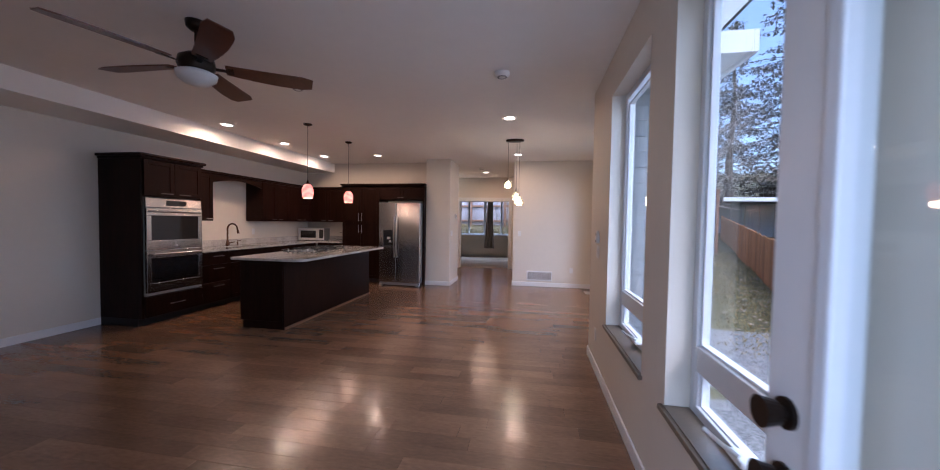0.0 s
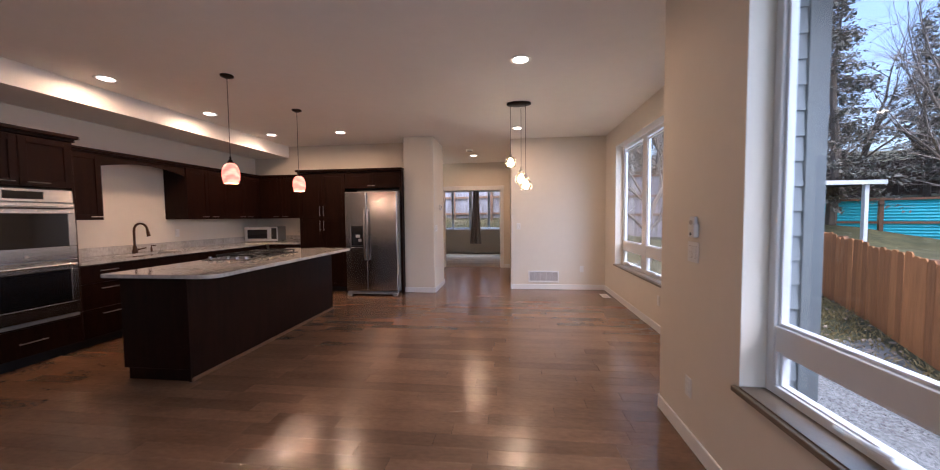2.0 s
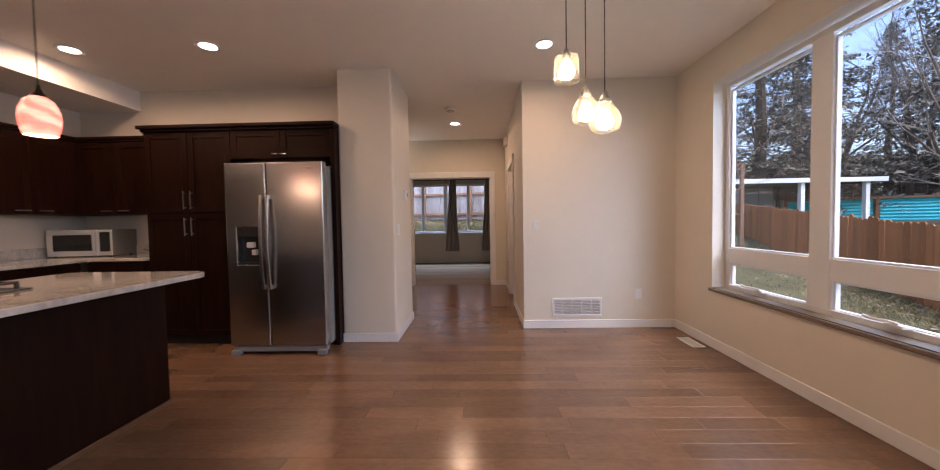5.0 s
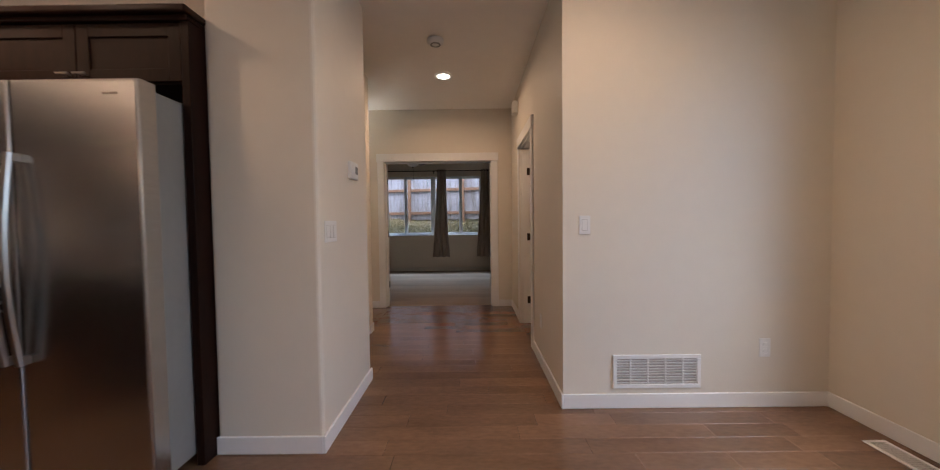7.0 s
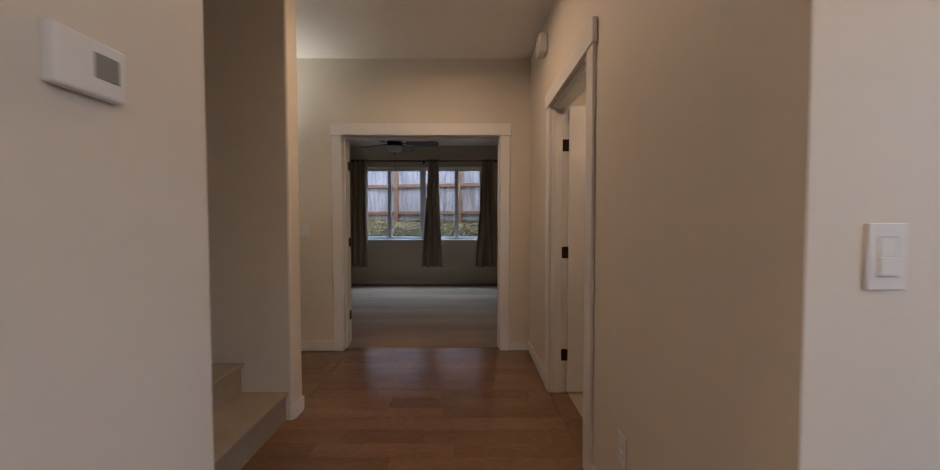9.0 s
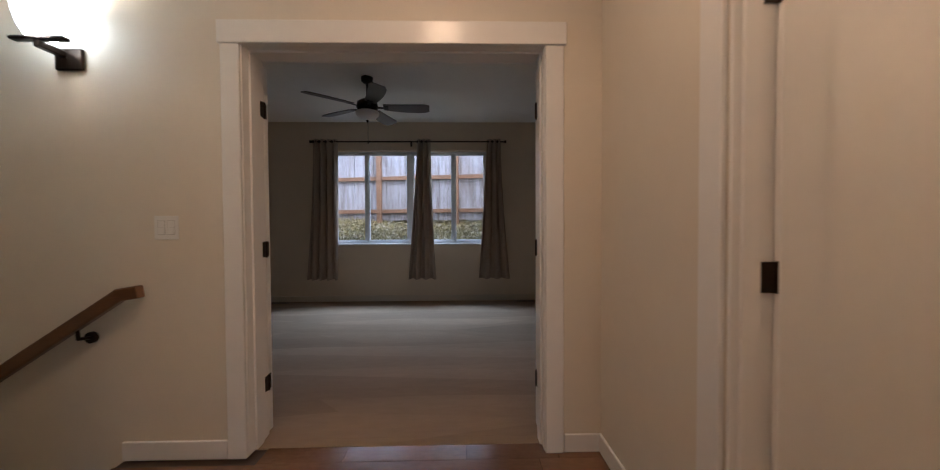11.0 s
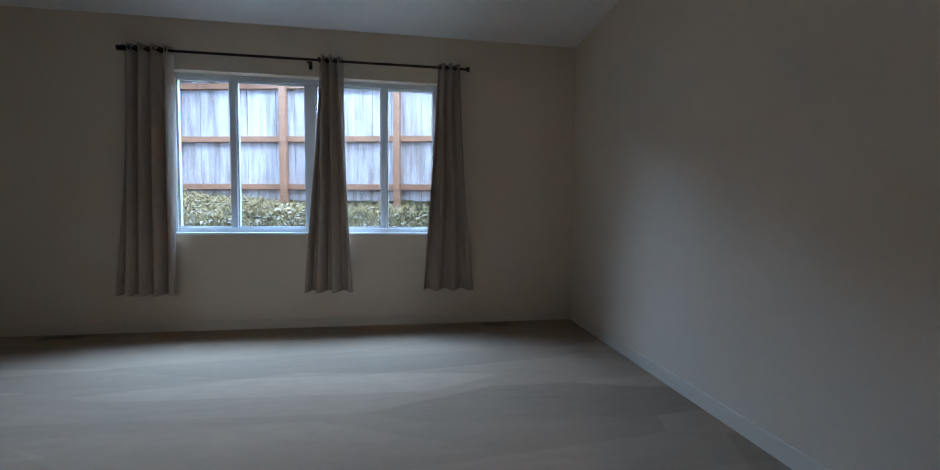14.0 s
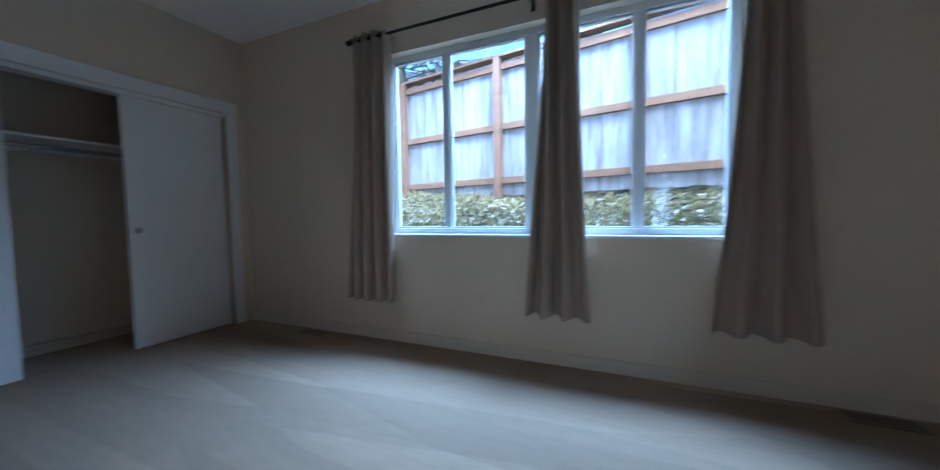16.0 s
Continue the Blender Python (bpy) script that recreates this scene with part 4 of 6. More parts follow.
ext = bmesh.ops.extrude_face_region(bm, geom=[face])
bmesh.ops.translate(bm, verts=[v for v in ext["geom"] if isinstance(v, bmesh.types.BMVert)], vec=(0, 0, 0.032))
bmesh.ops.recalc_face_normals(bm, faces=bm.faces)
bmesh.ops.bevel(bm, geom=[e for e in bm.edges if abs(e.calc_face_angle(0)) > 1.2], offset=0.004, segments=2, profile=0.5, affect="EDGES")
part("slab", bm, STONE, islands_top)
cook = thing("cooktop", (-2.7, 8.75, 0.905), "black gas cooktop with cast iron grates", "cooktop")
part("tray", box(-2.955, 8.29, 0.906, -2.43, 9.21, 0.914, 0.003), BLACK, cook)
for k in range(3):
    a = 8.42 + k * 0.26
    g = [box(-2.90, a, 0.938, -2.47, a + 0.012, 0.95, 0.002), box(-2.90, a + 0.235, 0.938, -2.47, a + 0.247, 0.95, 0.002)]
    g += [box(-2.90 + j * 0.1395, a + 0.012, 0.938, -2.888 + j * 0.1395, a + 0.235, 0.95, 0.002) for j in range(4)]
    g += [box(px, py, 0.914, px + 0.014, py + 0.014, 0.94) for px in (-2.90, -2.484) for py in (a, a + 0.233)]
    part("grate", join(*g), BLACK, cook)
    for px in (-2.80, -2.57):
        part("burner", lathe([(0, 0.914), (0.045, 0.914), (0.045, 0.922), (0.03, 0.926), (0.03, 0.934), (0, 0.936)], (px, a + 0.12, 0)), BLACK, cook)
for k in range(5):
    part("knob", lathe([(0, 0.914), (0.021, 0.914), (0.019, 0.938), (0, 0.94)], (-2.90 + k * 0.105, 8.345, 0), 16), STEEL, cook)


# ---- lamps and fans ----
for cx, cy in CANS:
    ob = thing("recessed_light", (cx, cy, CEILING), "lit white recessed ceiling light", "ceiling light", "recessed lights")
    part("trim_ring", lathe([(0.068, 2.738), (0.095, 2.7385), (0.097, 2.734), (0.085, 2.730), (0.066, 2.733)], (cx, cy, 0), 28), TRIM, ob, smooth=True)
    part("lens", lathe([(0, 2.7325), (0.068, 2.7335), (0.067, 2.7365), (0, 2.7385)], (cx, cy, 0), 28), LAMPLENS, ob, "glowing lens")
for cx, cy in ((0.422, 6.76), (-1.65, 6.80), (-0.55, 12.38)):
    ob = thing("smoke_detector", (cx, cy, CEILING), "round white smoke detector on the ceiling", "smoke detector", "smoke detectors")
    part("housing", lathe([(0, 2.739), (0.07, 2.739), (0.07, 2.715), (0.055, 2.70), (0, 2.698)], (cx, cy, 0), 24), PLASTIC, ob, smooth=True)
    part("grille", lathe([(0.03, 2.6975), (0.045, 2.6985), (0.045, 2.696), (0.03, 2.695)], (cx, cy, 0), 20), STEELDARK, ob)
for cx, cy in ((-2.44, 8.136), (-2.44, 9.289)):
    ob = thing("pendant_light", (cx, cy, CEILING), "red and amber swirled glass pendant light, lit", "pendant light", "island pendants")
    part("canopy", lathe([(0, 2.739), (0.06, 2.739), (0.058, 2.725), (0.02, 2.71), (0, 2.71)], (cx, cy, 0), 20), BRONZE, ob, smooth=True)
    part("cord", tube((cx, cy, 1.93), (cx, cy, 2.712), 0.003, n=6), BLACK, ob)
    part("socket_cap", lathe([(0, 1.955), (0.008, 1.955), (0.012, 1.925), (0.032, 1.893), (0.032, 1.885), (0, 1.885)], (cx, cy, 0), 16), BRONZE, ob, smooth=True)
    part("shade", lathe([(0.03, 1.89), (0.056, 1.868), (0.074, 1.82), (0.078, 1.775), (0.073, 1.73), (0.062, 1.69), (0.059, 1.69), (0.07, 1.73), (0.075, 1.775), (0.071, 1.82), (0.054, 1.864), (0.03, 1.886)], (cx, cy, 0), 28), REDGLASS, ob, "glowing red and amber swirl glass", True)
    part("bulb", lathe([(0, 1.70), (0.026, 1.715), (0.03, 1.74), (0.02, 1.78), (0.012, 1.81), (0, 1.81)], (cx, cy, 0), 14), BULB, ob, smooth=True)

dp = thing("dining_pendant", (0.41, 9.43, CEILING), "bronze cluster pendant with three clear glass jars, lit", "pendant light")
bm = lathe([(0, 2.739), (0.15, 2.739), (0.15, 2.722), (0.14, 2.715), (0, 2.713)], (0, 0, 0), 32)
part("canopy", turned(bm, Matrix.Translation((0.41, 9.43, 0)) @ Matrix.Diagonal((1.0, 0.62, 1, 1))), BRONZE, dp, smooth=True)
JARS = ((0.306, 9.45, 1.95, "cylinder"), (0.492, 9.40, 1.665, "round"), (0.44, 9.56, 1.755, "round"))
for cx, cy, z, kind_ in JARS:
    top = z + (0.13 if kind_ == "cylinder" else 0.17)
    part("cord", tube((cx, cy, top + 0.03), (cx, cy, 2.714), 0.0028, n=6), BRONZE, dp)
    part("socket", lathe([(0, top + 0.045), (0.012, top + 0.04), (0.016, top + 0.02), (0.028, top), (0.028, top - 0.015), (0, top - 0.015)], (cx, cy, 0), 16), NICKEL, dp, smooth=True)
    if kind_ == "cylinder":
        prof = [(0.03, top), (0.064, top - 0.004), (0.066, top - 0.02), (0.066, z), (0.0635, z), (0.0635, top - 0.02), (0.03, top - 0.004)]
    else:
        prof = [(0.03, top), (0.04, top - 0.03), (0.07, top - 0.07), (0.084, top - 0.11), (0.075, top - 0.155), (0.05, z), (0.047, z), (0.072, top - 0.155), (0.081, top - 0.11), (0.067, top - 0.07), (0.037, top - 0.03)]
    jar = part("glass_jar", lathe(prof, (cx, cy, 0), 24), JARGLASS, dp, "clear glass jar shade", True)
    jar.visible_shadow = False
    # Bulb drawn oversized, so that its shape takes in the glare around it.
    part("bulb", lathe([(0, z + 0.008), (0.034, z + 0.022), (0.044, z + 0.05), (0.032, z + 0.085), (0.016, z + 0.115), (0, z + 0.115)], (cx, cy, 0), 14), BULB, dp, "glowing bulb", True)


def ceiling_fan(centre, reach, turn, blade_mat, drop, label, chain=False):
    """A five-blade ceiling fan with a glass light bowl."""
    cx, cy = centre
    ob = thing("ceiling_fan", (cx, cy, CEILING), label, "ceiling fan")
    zb = CEILING - drop
    part("canopy", lathe([(0, 2.739), (0.065, 2.739), (0.06, 2.70), (0.03, 2.675), (0, 2.675)], (cx, cy, 0), 24), BRONZE, ob, smooth=True)
    part("downrod", tube((cx, cy, zb + 0.05), (cx, cy, 2.68), 0.012), BRONZE, ob)
    part("motor", lathe([(0, zb + 0.085), (0.06, zb + 0.08), (0.105, zb + 0.05), (0.115, zb + 0.0), (0.10, zb - 0.035), (0.09, zb - 0.05), (0, zb - 0.05)], (cx, cy, 0), 28), BRONZE, ob, smooth=True)
    part("light_bowl", lathe([(0.105, zb - 0.045), (0.125, zb - 0.055), (0.118, zb - 0.085), (0.08, zb - 0.12), (0.03, zb - 0.137), (0, zb - 0.14)], (cx, cy, 0), 28), FROST, ob, "frosted white glass light bowl", True)
    for k in range(5):
        a = radians(turn + 72 * k)
        m = Matrix.Translation((cx, cy, zb + 0.005)) @ Matrix.Rotation(a, 4, "Z") @ Matrix.Rotation(radians(-12), 4, "X")
        bm = bmesh.new()
        rows = []
        for i in range(9):
            u = i / 8
            w = 0.055 + 0.028 * math.sin(min(1.0, u * 1.25) * math.pi / 2) - (0.022 if i == 8 else 0)
            x = 0.17 + (reach - 0.17) * u
            rows.append([[bm.verts.new((x, s * w + 0.012 * math.sin(u * math.pi), zz)) for s in (-1, 1)] for zz in (-0.004, 0.004)])
        for p, q in zip(rows, rows[1:]):
            for l in (0, 1):
                bm.faces.new([p[l][0], p[l][1], q[l][1], q[l][0]])
            for s in (0, 1):
                bm.faces.new([p[0][s], p[1][s], q[1][s], q[0][s]])
        for e in (rows[0], rows[-1]):
            bm.faces.new([e[0][0], e[0][1], e[1][1], e[1][0]])
        bmesh.ops.recalc_face_normals(bm, faces=bm.faces)
        bl = part("blade", turned(bm, m), blade_mat, ob)
        br = part("bracket", turned(join(box(0.085, -0.016, -0.012, 0.20, 0.016, -0.004, 0.002), box(0.18, -0.035, -0.010, 0.22, 0.035, -0.0045, 0.002)), m), BRONZE, None)
        br.parent = bl
    if chain:
        part("pull_chain", join(tube((cx + 0.01, cy - 0.02, zb - 0.36), (cx + 0.01, cy - 0.02, zb - 0.135), 0.002, n=5), tube((cx + 0.01, cy - 0.02, zb - 0.39), (cx + 0.01, cy - 0.02, zb - 0.355), 0.008, 0.004, 8)), BRONZE, ob)
        part("finial", lathe([(0, zb - 0.138), (0.016, zb - 0.14), (0.008, zb - 0.16), (0, zb - 0.165)], (cx, cy, 0), 12), BRONZE, ob)
    return ob


ceiling_fan((-1.605, 5.64), 0.74, 37, CHERRY, 0.30, "bronze ceiling fan with red-brown wooden blades")
ceiling_fan((-1.40, 16.40), 0.66, 5, GREYBLADE, 0.315, "bronze ceiling fan with weathered brown blades", True)

# Fixture added to carry the side room's assumed lamp; its form is invented.
sl = thing("flush_light", (0.95, 12.8, CEILING), "assumed unseen flush ceiling light, round and white, lit", "ceiling light")
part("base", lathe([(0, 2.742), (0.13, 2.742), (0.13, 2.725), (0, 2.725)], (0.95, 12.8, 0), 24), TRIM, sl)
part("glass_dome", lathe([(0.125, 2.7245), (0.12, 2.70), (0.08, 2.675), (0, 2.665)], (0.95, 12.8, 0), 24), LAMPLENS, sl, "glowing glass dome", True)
sc = thing("wall_sconce", (-2.27, 14.27, 1.95), "bronze wall sconce with a glowing glass bowl", "wall light")
part("backplate", box(-2.33, 14.262, 1.90, -2.20, 14.279, 2.00, 0.004), BRONZE, sc)
part("arm", join(box(-2.30, 14.15, 1.955, -2.27, 14.263, 1.985, 0.004), box(-2.40, 14.14, 1.985, -2.16, 14.18, 2.0, 0.004)), BRONZE, sc)
part("glass_bowl", lathe([(0.055, 2.001), (0.07, 2.03), (0.088, 2.10), (0.095, 2.19), (0.091, 2.19), (0.084, 2.10), (0.066, 2.035), (0.055, 2.006)], (-2.27, 14.16, 0), 24), SCONCEGLASS, sc, "glowing white glass bowl", True)


# ---- plates, vents and small fixtures ----
def plate(m, gangs, label, category, group, rocker=True):
    """A wall plate with rockers or sockets: x along the wall, front to -y."""
    w = 0.07 + 0.046 * (gangs - 1)
    ob = thing("light_switch" if rocker else "outlet", m.translation, label, category, group)
    part("cover_plate", turned(box(-w / 2, -0.006, -0.058, w / 2, -0.0005, 0.058, 0.002), m), PLASTIC, ob)
    for k in range(gangs):
        x = (k - (gangs - 1) / 2) * 0.046
        if rocker:
            # Grey outline just proud of the plate, drawn as the shade of the gap.
            part("rocker_gap", turned(box(x - 0.0178, -0.0063, -0.0348, x + 0.0178, -0.0058, 0.0348), m), VENTGREY, ob)
            part("rocker", turned(join(box(x - 0.016, -0.0095, -0.033, x + 0.016, -0.0055, 0.0, 0.0015), box(x - 0.016, -0.0075, 0.0005, x + 0.016, -0.0055, 0.033, 0.0015)), m), PLASTIC, ob)
        else:
            for z in (-0.02, 0.02):
                part("socket", turned(join(box(x - 0.016, -0.0085, z - 0.014, x + 0.016, -0.0055, z + 0.014, 0.003), ), m), PLASTIC, ob)
    return ob


SOUTHF = lambda x, y, z: pose(x, y, z)
WESTF = lambda x, y, z: pose(x, y, z, 0, 0, -90)
EASTF = lambda x, y, z: pose(x, y, z, 0, 0, 90)
plate(SOUTHF(0.44, 11.49, 1.155), 1, "white rocker light switch on the wall", "light switch", "light switches")
plate(WESTF(1.335, 6.995, 1.125), 2, "white double rocker light switch", "light switch", "light switches")
plate(EASTF(-1.035, 11.22, 1.14), 3, "white triple rocker light switch", "light switch", "light switches")
plate(SOUTHF(-1.835, 14.28, 1.145), 2, "white double rocker light switch above the handrail", "light switch", "light switches")
plate(SOUTHF(1.565, 11.49, 0.375), 1, "white wall outlet above the baseboard", "outlet", "outlets", False)
plate(WESTF(1.97, 9.11, 0.363), 1, "white wall outlet below the dining window", "outlet", "outlets", False)
plate(WESTF(1.335, 7.02, 0.336), 1, "white wall outlet above the baseboard", "outlet", "outlets", False)
plate(WESTF(0.305, 12.2, 0.36), 1, "white wall outlet in the hallway", "outlet", "outlets", False)
plate(EASTF(-4.717, 9.75, 1.14), 1, "white outlet above the kitchen counter", "outlet", "outlets", False)
th = thing("thermostat", (-1.035, 11.59, 1.52), "white wall thermostat with a small grey display", "thermostat")
part("housing", box(-1.0345, 11.522, 1.465, -1.008, 11.657, 1.575, 0.006, 2), PLASTIC, th)
part("display", box(-1.0085, 11.592, 1.50, -1.0065, 11.642, 1.55, 0.001), STEELDARK, th)
rc = thing("remote_holder", (1.335, 6.975, 1.21), "white fan remote in a wall holder", "remote control")
part("holder", box(1.306, 6.938, 1.208, 1.3345, 7.008, 1.285, 0.008, 2), PLASTIC, rc)
part("remote", box(1.311, 6.944, 1.225, 1.330, 7.002, 1.325, 0.007, 2), VINYL, rc)
part("dial", turned(lathe([(0, 0), (0.017, 0), (0.016, 0.003), (0, 0.004)], (0, 0, 0), 16), Matrix.Translation((1.3065, 6.973, 1.292)) @ Matrix.Diagonal((1, 1, 0.8, 1)) @ Matrix.Rotation(radians(-90), 4, "Y")), VENTGREY, rc)
part("button", turned(lathe([(0, 0), (0.009, 0), (0.008, 0.003), (0, 0.004)], (0, 0, 0), 14), Matrix.Translation((1.3065, 6.973, 1.228)) @ Matrix.Rotation(radians(-90), 4, "Y")), BLACK, rc)
al = thing("door_chime", (0.305, 13.62, 2.47), "white plastic chime box high on the wall", "door chime")
part("housing", box(0.242, 13.55, 2.47, 0.3045, 13.69, 2.61, 0.01, 2), PLASTIC, al)

gr = thing("return_air_grille", (0.89, 11.49, 0.13), "white return air grille low on the wall", "air grille")
GX0, GX1, GZ0, GZ1 = 0.615, 1.163, 0.128, 0.338
# Flat grey sheet close behind the slats stands in for the shaded duct.
part("backing", box(GX0 + 0.01, 11.4865, GZ0 + 0.01, GX1 - 0.01, 11.4895, GZ1 - 0.01), VENTGREY, gr)
for q in ((GX0, GX1, GZ0, GZ0 + 0.024), (GX0, GX1, GZ1 - 0.024, GZ1), (GX0, GX0 + 0.024, GZ0 + 0.024, GZ1 - 0.024), (GX1 - 0.024, GX1, GZ0 + 0.024, GZ1 - 0.024)):
    part("frame", box(q[0], 11.477, q[2], q[1], 11.4895, q[3], 0.002), TRIM, gr)
for k in range(9):
    z = GZ0 + 0.034 + k * 0.0175
    part("slat", turned(box(GX0 + 0.024, -0.001, -0.0065, GX1 - 0.024, 0.001, 0.0065), Matrix.Translation((0, 11.481, z)) @ Matrix.Rotation(radians(35), 4, "X")), TRIM, gr)
for k in range(1, 5):
    x = GX0 + (GX1 - GX0) * k / 5
    part("divider", box(x - 0.004, 11.478, GZ0 + 0.024, x + 0.004, 11.487, GZ1 - 0.024), TRIM, gr)


def register(x0, y0, x1, y1, z, mat, label):
    """A floor register: frame, slats and a flat dark sheet for the shaded duct."""
    ob = thing("floor_register", ((x0 + x1) / 2, (y0 + y1) / 2, z), label, "floor vent", "floor vents")
    part("well", box(x0 + 0.008, y0 + 0.008, z + 0.0005, x1 - 0.008, y1 - 0.008, z + 0.002), VENTDARK, ob)
    for q in ((x0, y0, x1, y0 + 0.018), (x0, y1 - 0.018, x1, y1), (x0, y0 + 0.018, x0 + 0.018, y1 - 0.018), (x1 - 0.018, y0 + 0.018, x1, y1 - 0.018)):
        part("frame", box(q[0], q[1], z + 0.0005, q[2], q[3], z + 0.007, 0.001), mat, ob)
    long_y = y1 - y0 > x1 - x0
    n = int((max(x1 - x0, y1 - y0) - 0.04) / 0.014)
    for k in range(n):
        u = 0.022 + k * 0.014
        bm = box(x0 + 0.018, y0 + u, z + 0.002, x1 - 0.018, y0 + u + 0.006, z + 0.006) if long_y else box(x0 + u, y0 + 0.018, z + 0.002, x0 + u + 0.006, y1 - 0.018, z + 0.006)
        part("slat", bm, mat, ob)


register(1.785, 7.93, 1.91, 8.21, 0.0, TRIM, "white metal floor register under the dining window")
register(1.785, 10.84, 1.905, 11.12, 0.0, TRIM, "white metal floor register near the corner")
register(0.42, 17.89, 0.70, 18.0, 0.004, SILL, "taupe metal floor register in the carpet")
register(-3.28, 17.89, -3.0, 18.0, 0.004, SILL, "taupe metal floor register in the carpet")
sm = thing("smoke_detector", (0.75, 17.1, CEILING), "small white bedroom smoke alarm", "smoke detector", "smoke detectors")
part("housing", lathe([(0, 2.7395), (0.06, 2.7395), (0.058, 2.72), (0, 2.71)], (0.75, 17.1, 0), 20), PLASTIC, sm, smooth=True)

# ---- stairs and handrail ----
for k in range(8):
    x1 = -1.40 - 0.27 * k
    ob = structure("stair_up", join(box(-4.72, 11.945, 0.18 * k + 0.001, x1, 13.058, 0.18 * (k + 1) - 0.025), box(-4.72, 11.945, 0.18 * (k + 1) - 0.025, x1 + 0.022, 13.058, 0.18 * (k + 1), 0.009, 2)), STAIRCARPET, "tan carpeted stair step going up", "stair step")
for k in range(9):
    x0 = -2.07 - 0.27 * k
    structure("stair_down", box(max(x0 - 0.29, -4.718), 13.203, -0.18 * (k + 2), x0, 14.277, -0.18 * (k + 1), 0.004), STAIRCARPET, "tan carpeted stair step going down", "stair step")
structure("stair_landing", box(-4.72, 13.2, -1.95, -4.4, 14.28, -1.85), STAIRCARPET, "tan carpeted landing below", "landing")
hr = thing("handrail", (-2.6, 14.21, 0.4), "brown wooden handrail descending along the wall", "handrail")
s0, s1 = Vector((-1.99, 14.205, 0.835)), Vector((-3.75, 14.205, -0.31))
slope = (s1 - s0).normalized()
ang = math.atan2(s0.z - s1.z, s0.x - s1.x)
m = Matrix.Translation(s1) @ Matrix.Rotation(-ang, 4, "Y")
part("rail", join(turned(box(0, -0.022, -0.03, (s1 - s0).length, 0.022, 0.03, 0.008, 2), m), turned(box(-0.01, -0.022, -0.03, 0.10, 0.022, 0.03, 0.008, 2), Matrix.Translation(s0 + Vector((-0.012, 0, -0.004))) @ Matrix.Rotation(radians(-9), 4, "Y"))), OAK, hr)
for u in (0.12, 0.55, 0.92):
    p = s0.lerp(s1, u)
    part("bracket", join(bent_tube([(p.x, 14.205, p.z - 0.03), (p.x, 14.21, p.z - 0.075), (p.x, 14.265, p.z - 0.085)], 0.008, 8), tube((p.x, 14.262, p.z - 0.085), (p.x, 14.279, p.z - 0.085), 0.028, n=14)), BRONZE, hr, "black metal bracket")

# ---- bedroom ----
rod = thing("curtain_rod", (-1.19, 17.96, 2.42), "black metal curtain rod with end finials", "curtain rod")
part("rod", tube((-2.62, 17.96, 2.425), (0.24, 17.96, 2.425), 0.011, n=10), BRONZE, rod)
for x, s in ((-2.62, -1), (0.24, 1)):
    part("finial", join(tube((x, 17.96, 2.425), (x + s * 0.03, 17.96, 2.425), 0.014, 0.022), tube((x + s * 0.03, 17.96, 2.425), (x + s * 0.042, 17.96, 2.425), 0.022)), BRONZE, rod)
for x in (-2.56, -1.16, 0.19):
    part("bracket", join(tube((x, 17.96, 2.405), (x, 18.045, 2.405), 0.007), box(x - 0.014, 18.036, 2.37, x + 0.014, 18.049, 2.44)), BRONZE, rod)


def curtain(t0, t1, b0, b1, folds, seed, label):
    """A hanging grommet curtain: folds that widen towards the hem, with thickness."""
    ob = thing("curtain", ((b0 + b1) / 2, 17.96, 0.35), label, "curtain", "bedroom curtains")
    rnd = random.Random(seed)
    nu, nv = folds * 14, 16
    jit = [rnd.uniform(0.75, 1.25) for _ in range(folds + 1)]
    bm = bmesh.new()
    layers = []
    for off in (0.0, 0.0035):
        grid = []
        for j in range(nv + 1):
            v = j / nv
            z = 2.462 - v * (2.462 - 0.352)
            flare = v ** 1.4
            row = []
            for i in range(nu + 1):
                u = i / nu
                x = (t0 + (t1 - t0) * u) * (1 - flare) + (b0 + (b1 - b0) * u) * flare
                f = int(min(u, 0.9999) * folds)
                amp = (0.046 + 0.010 * v) * jit[f]
                ph = 2 * math.pi * folds * u + 0.5 * math.sin(3 * v + seed)
                row.append(bm.verts.new((x + 0.012 * math.sin(ph * 2 + v), 17.96 + amp * (math.sin(ph) + 0.18 * math.sin(3 * ph)) + off, z + (0.006 * math.sin(ph) if j == nv else 0))))
            grid.append(row)
        layers.append(grid)
    for g in layers:
        for a, b in zip(g, g[1:]):
            for i in range(nu):
                bm.faces.new([a[i], a[i + 1], b[i + 1], b[i]])
    for rows in ((layers[0][0], layers[1][0]), (layers[0][-1], layers[1][-1])):
        for i in range(nu):
            bm.faces.new([rows[0][i], rows[0][i + 1], rows[1][i + 1], rows[1][i]])
    for i in (0, nu):
        for j in range(nv):
            bm.faces.new([layers[0][j][i], layers[0][j + 1][i], layers[1][j + 1][i], layers[1][j][i]])
    bmesh.ops.recalc_face_normals(bm, faces=bm.faces)
    part("cloth", bm, CURTAIN, ob, smooth=True)
    for k in range(folds * 2):
        x = t0 + (t1 - t0) * (k + 0.5) / (folds * 2)
        part("grommet", turned(lathe([(0.017, -0.004), (0.025, -0.004), (0.025, 0.006), (0.017, 0.006), (0.017, -0.004)], (0, 0, 0), 12), Matrix.Translation((x, 17.955, 2.425)) @ Matrix.Rotation(radians(90), 4, "Y")), BRONZE, ob)


curtain(-2.635, -2.265, -2.725, -2.268, 4, 1, "taupe linen grommet curtain drawn to the window's edge")
curtain(-1.078, -0.872, -1.20, -0.785, 3, 2, "taupe linen grommet curtain gathered mid-window")
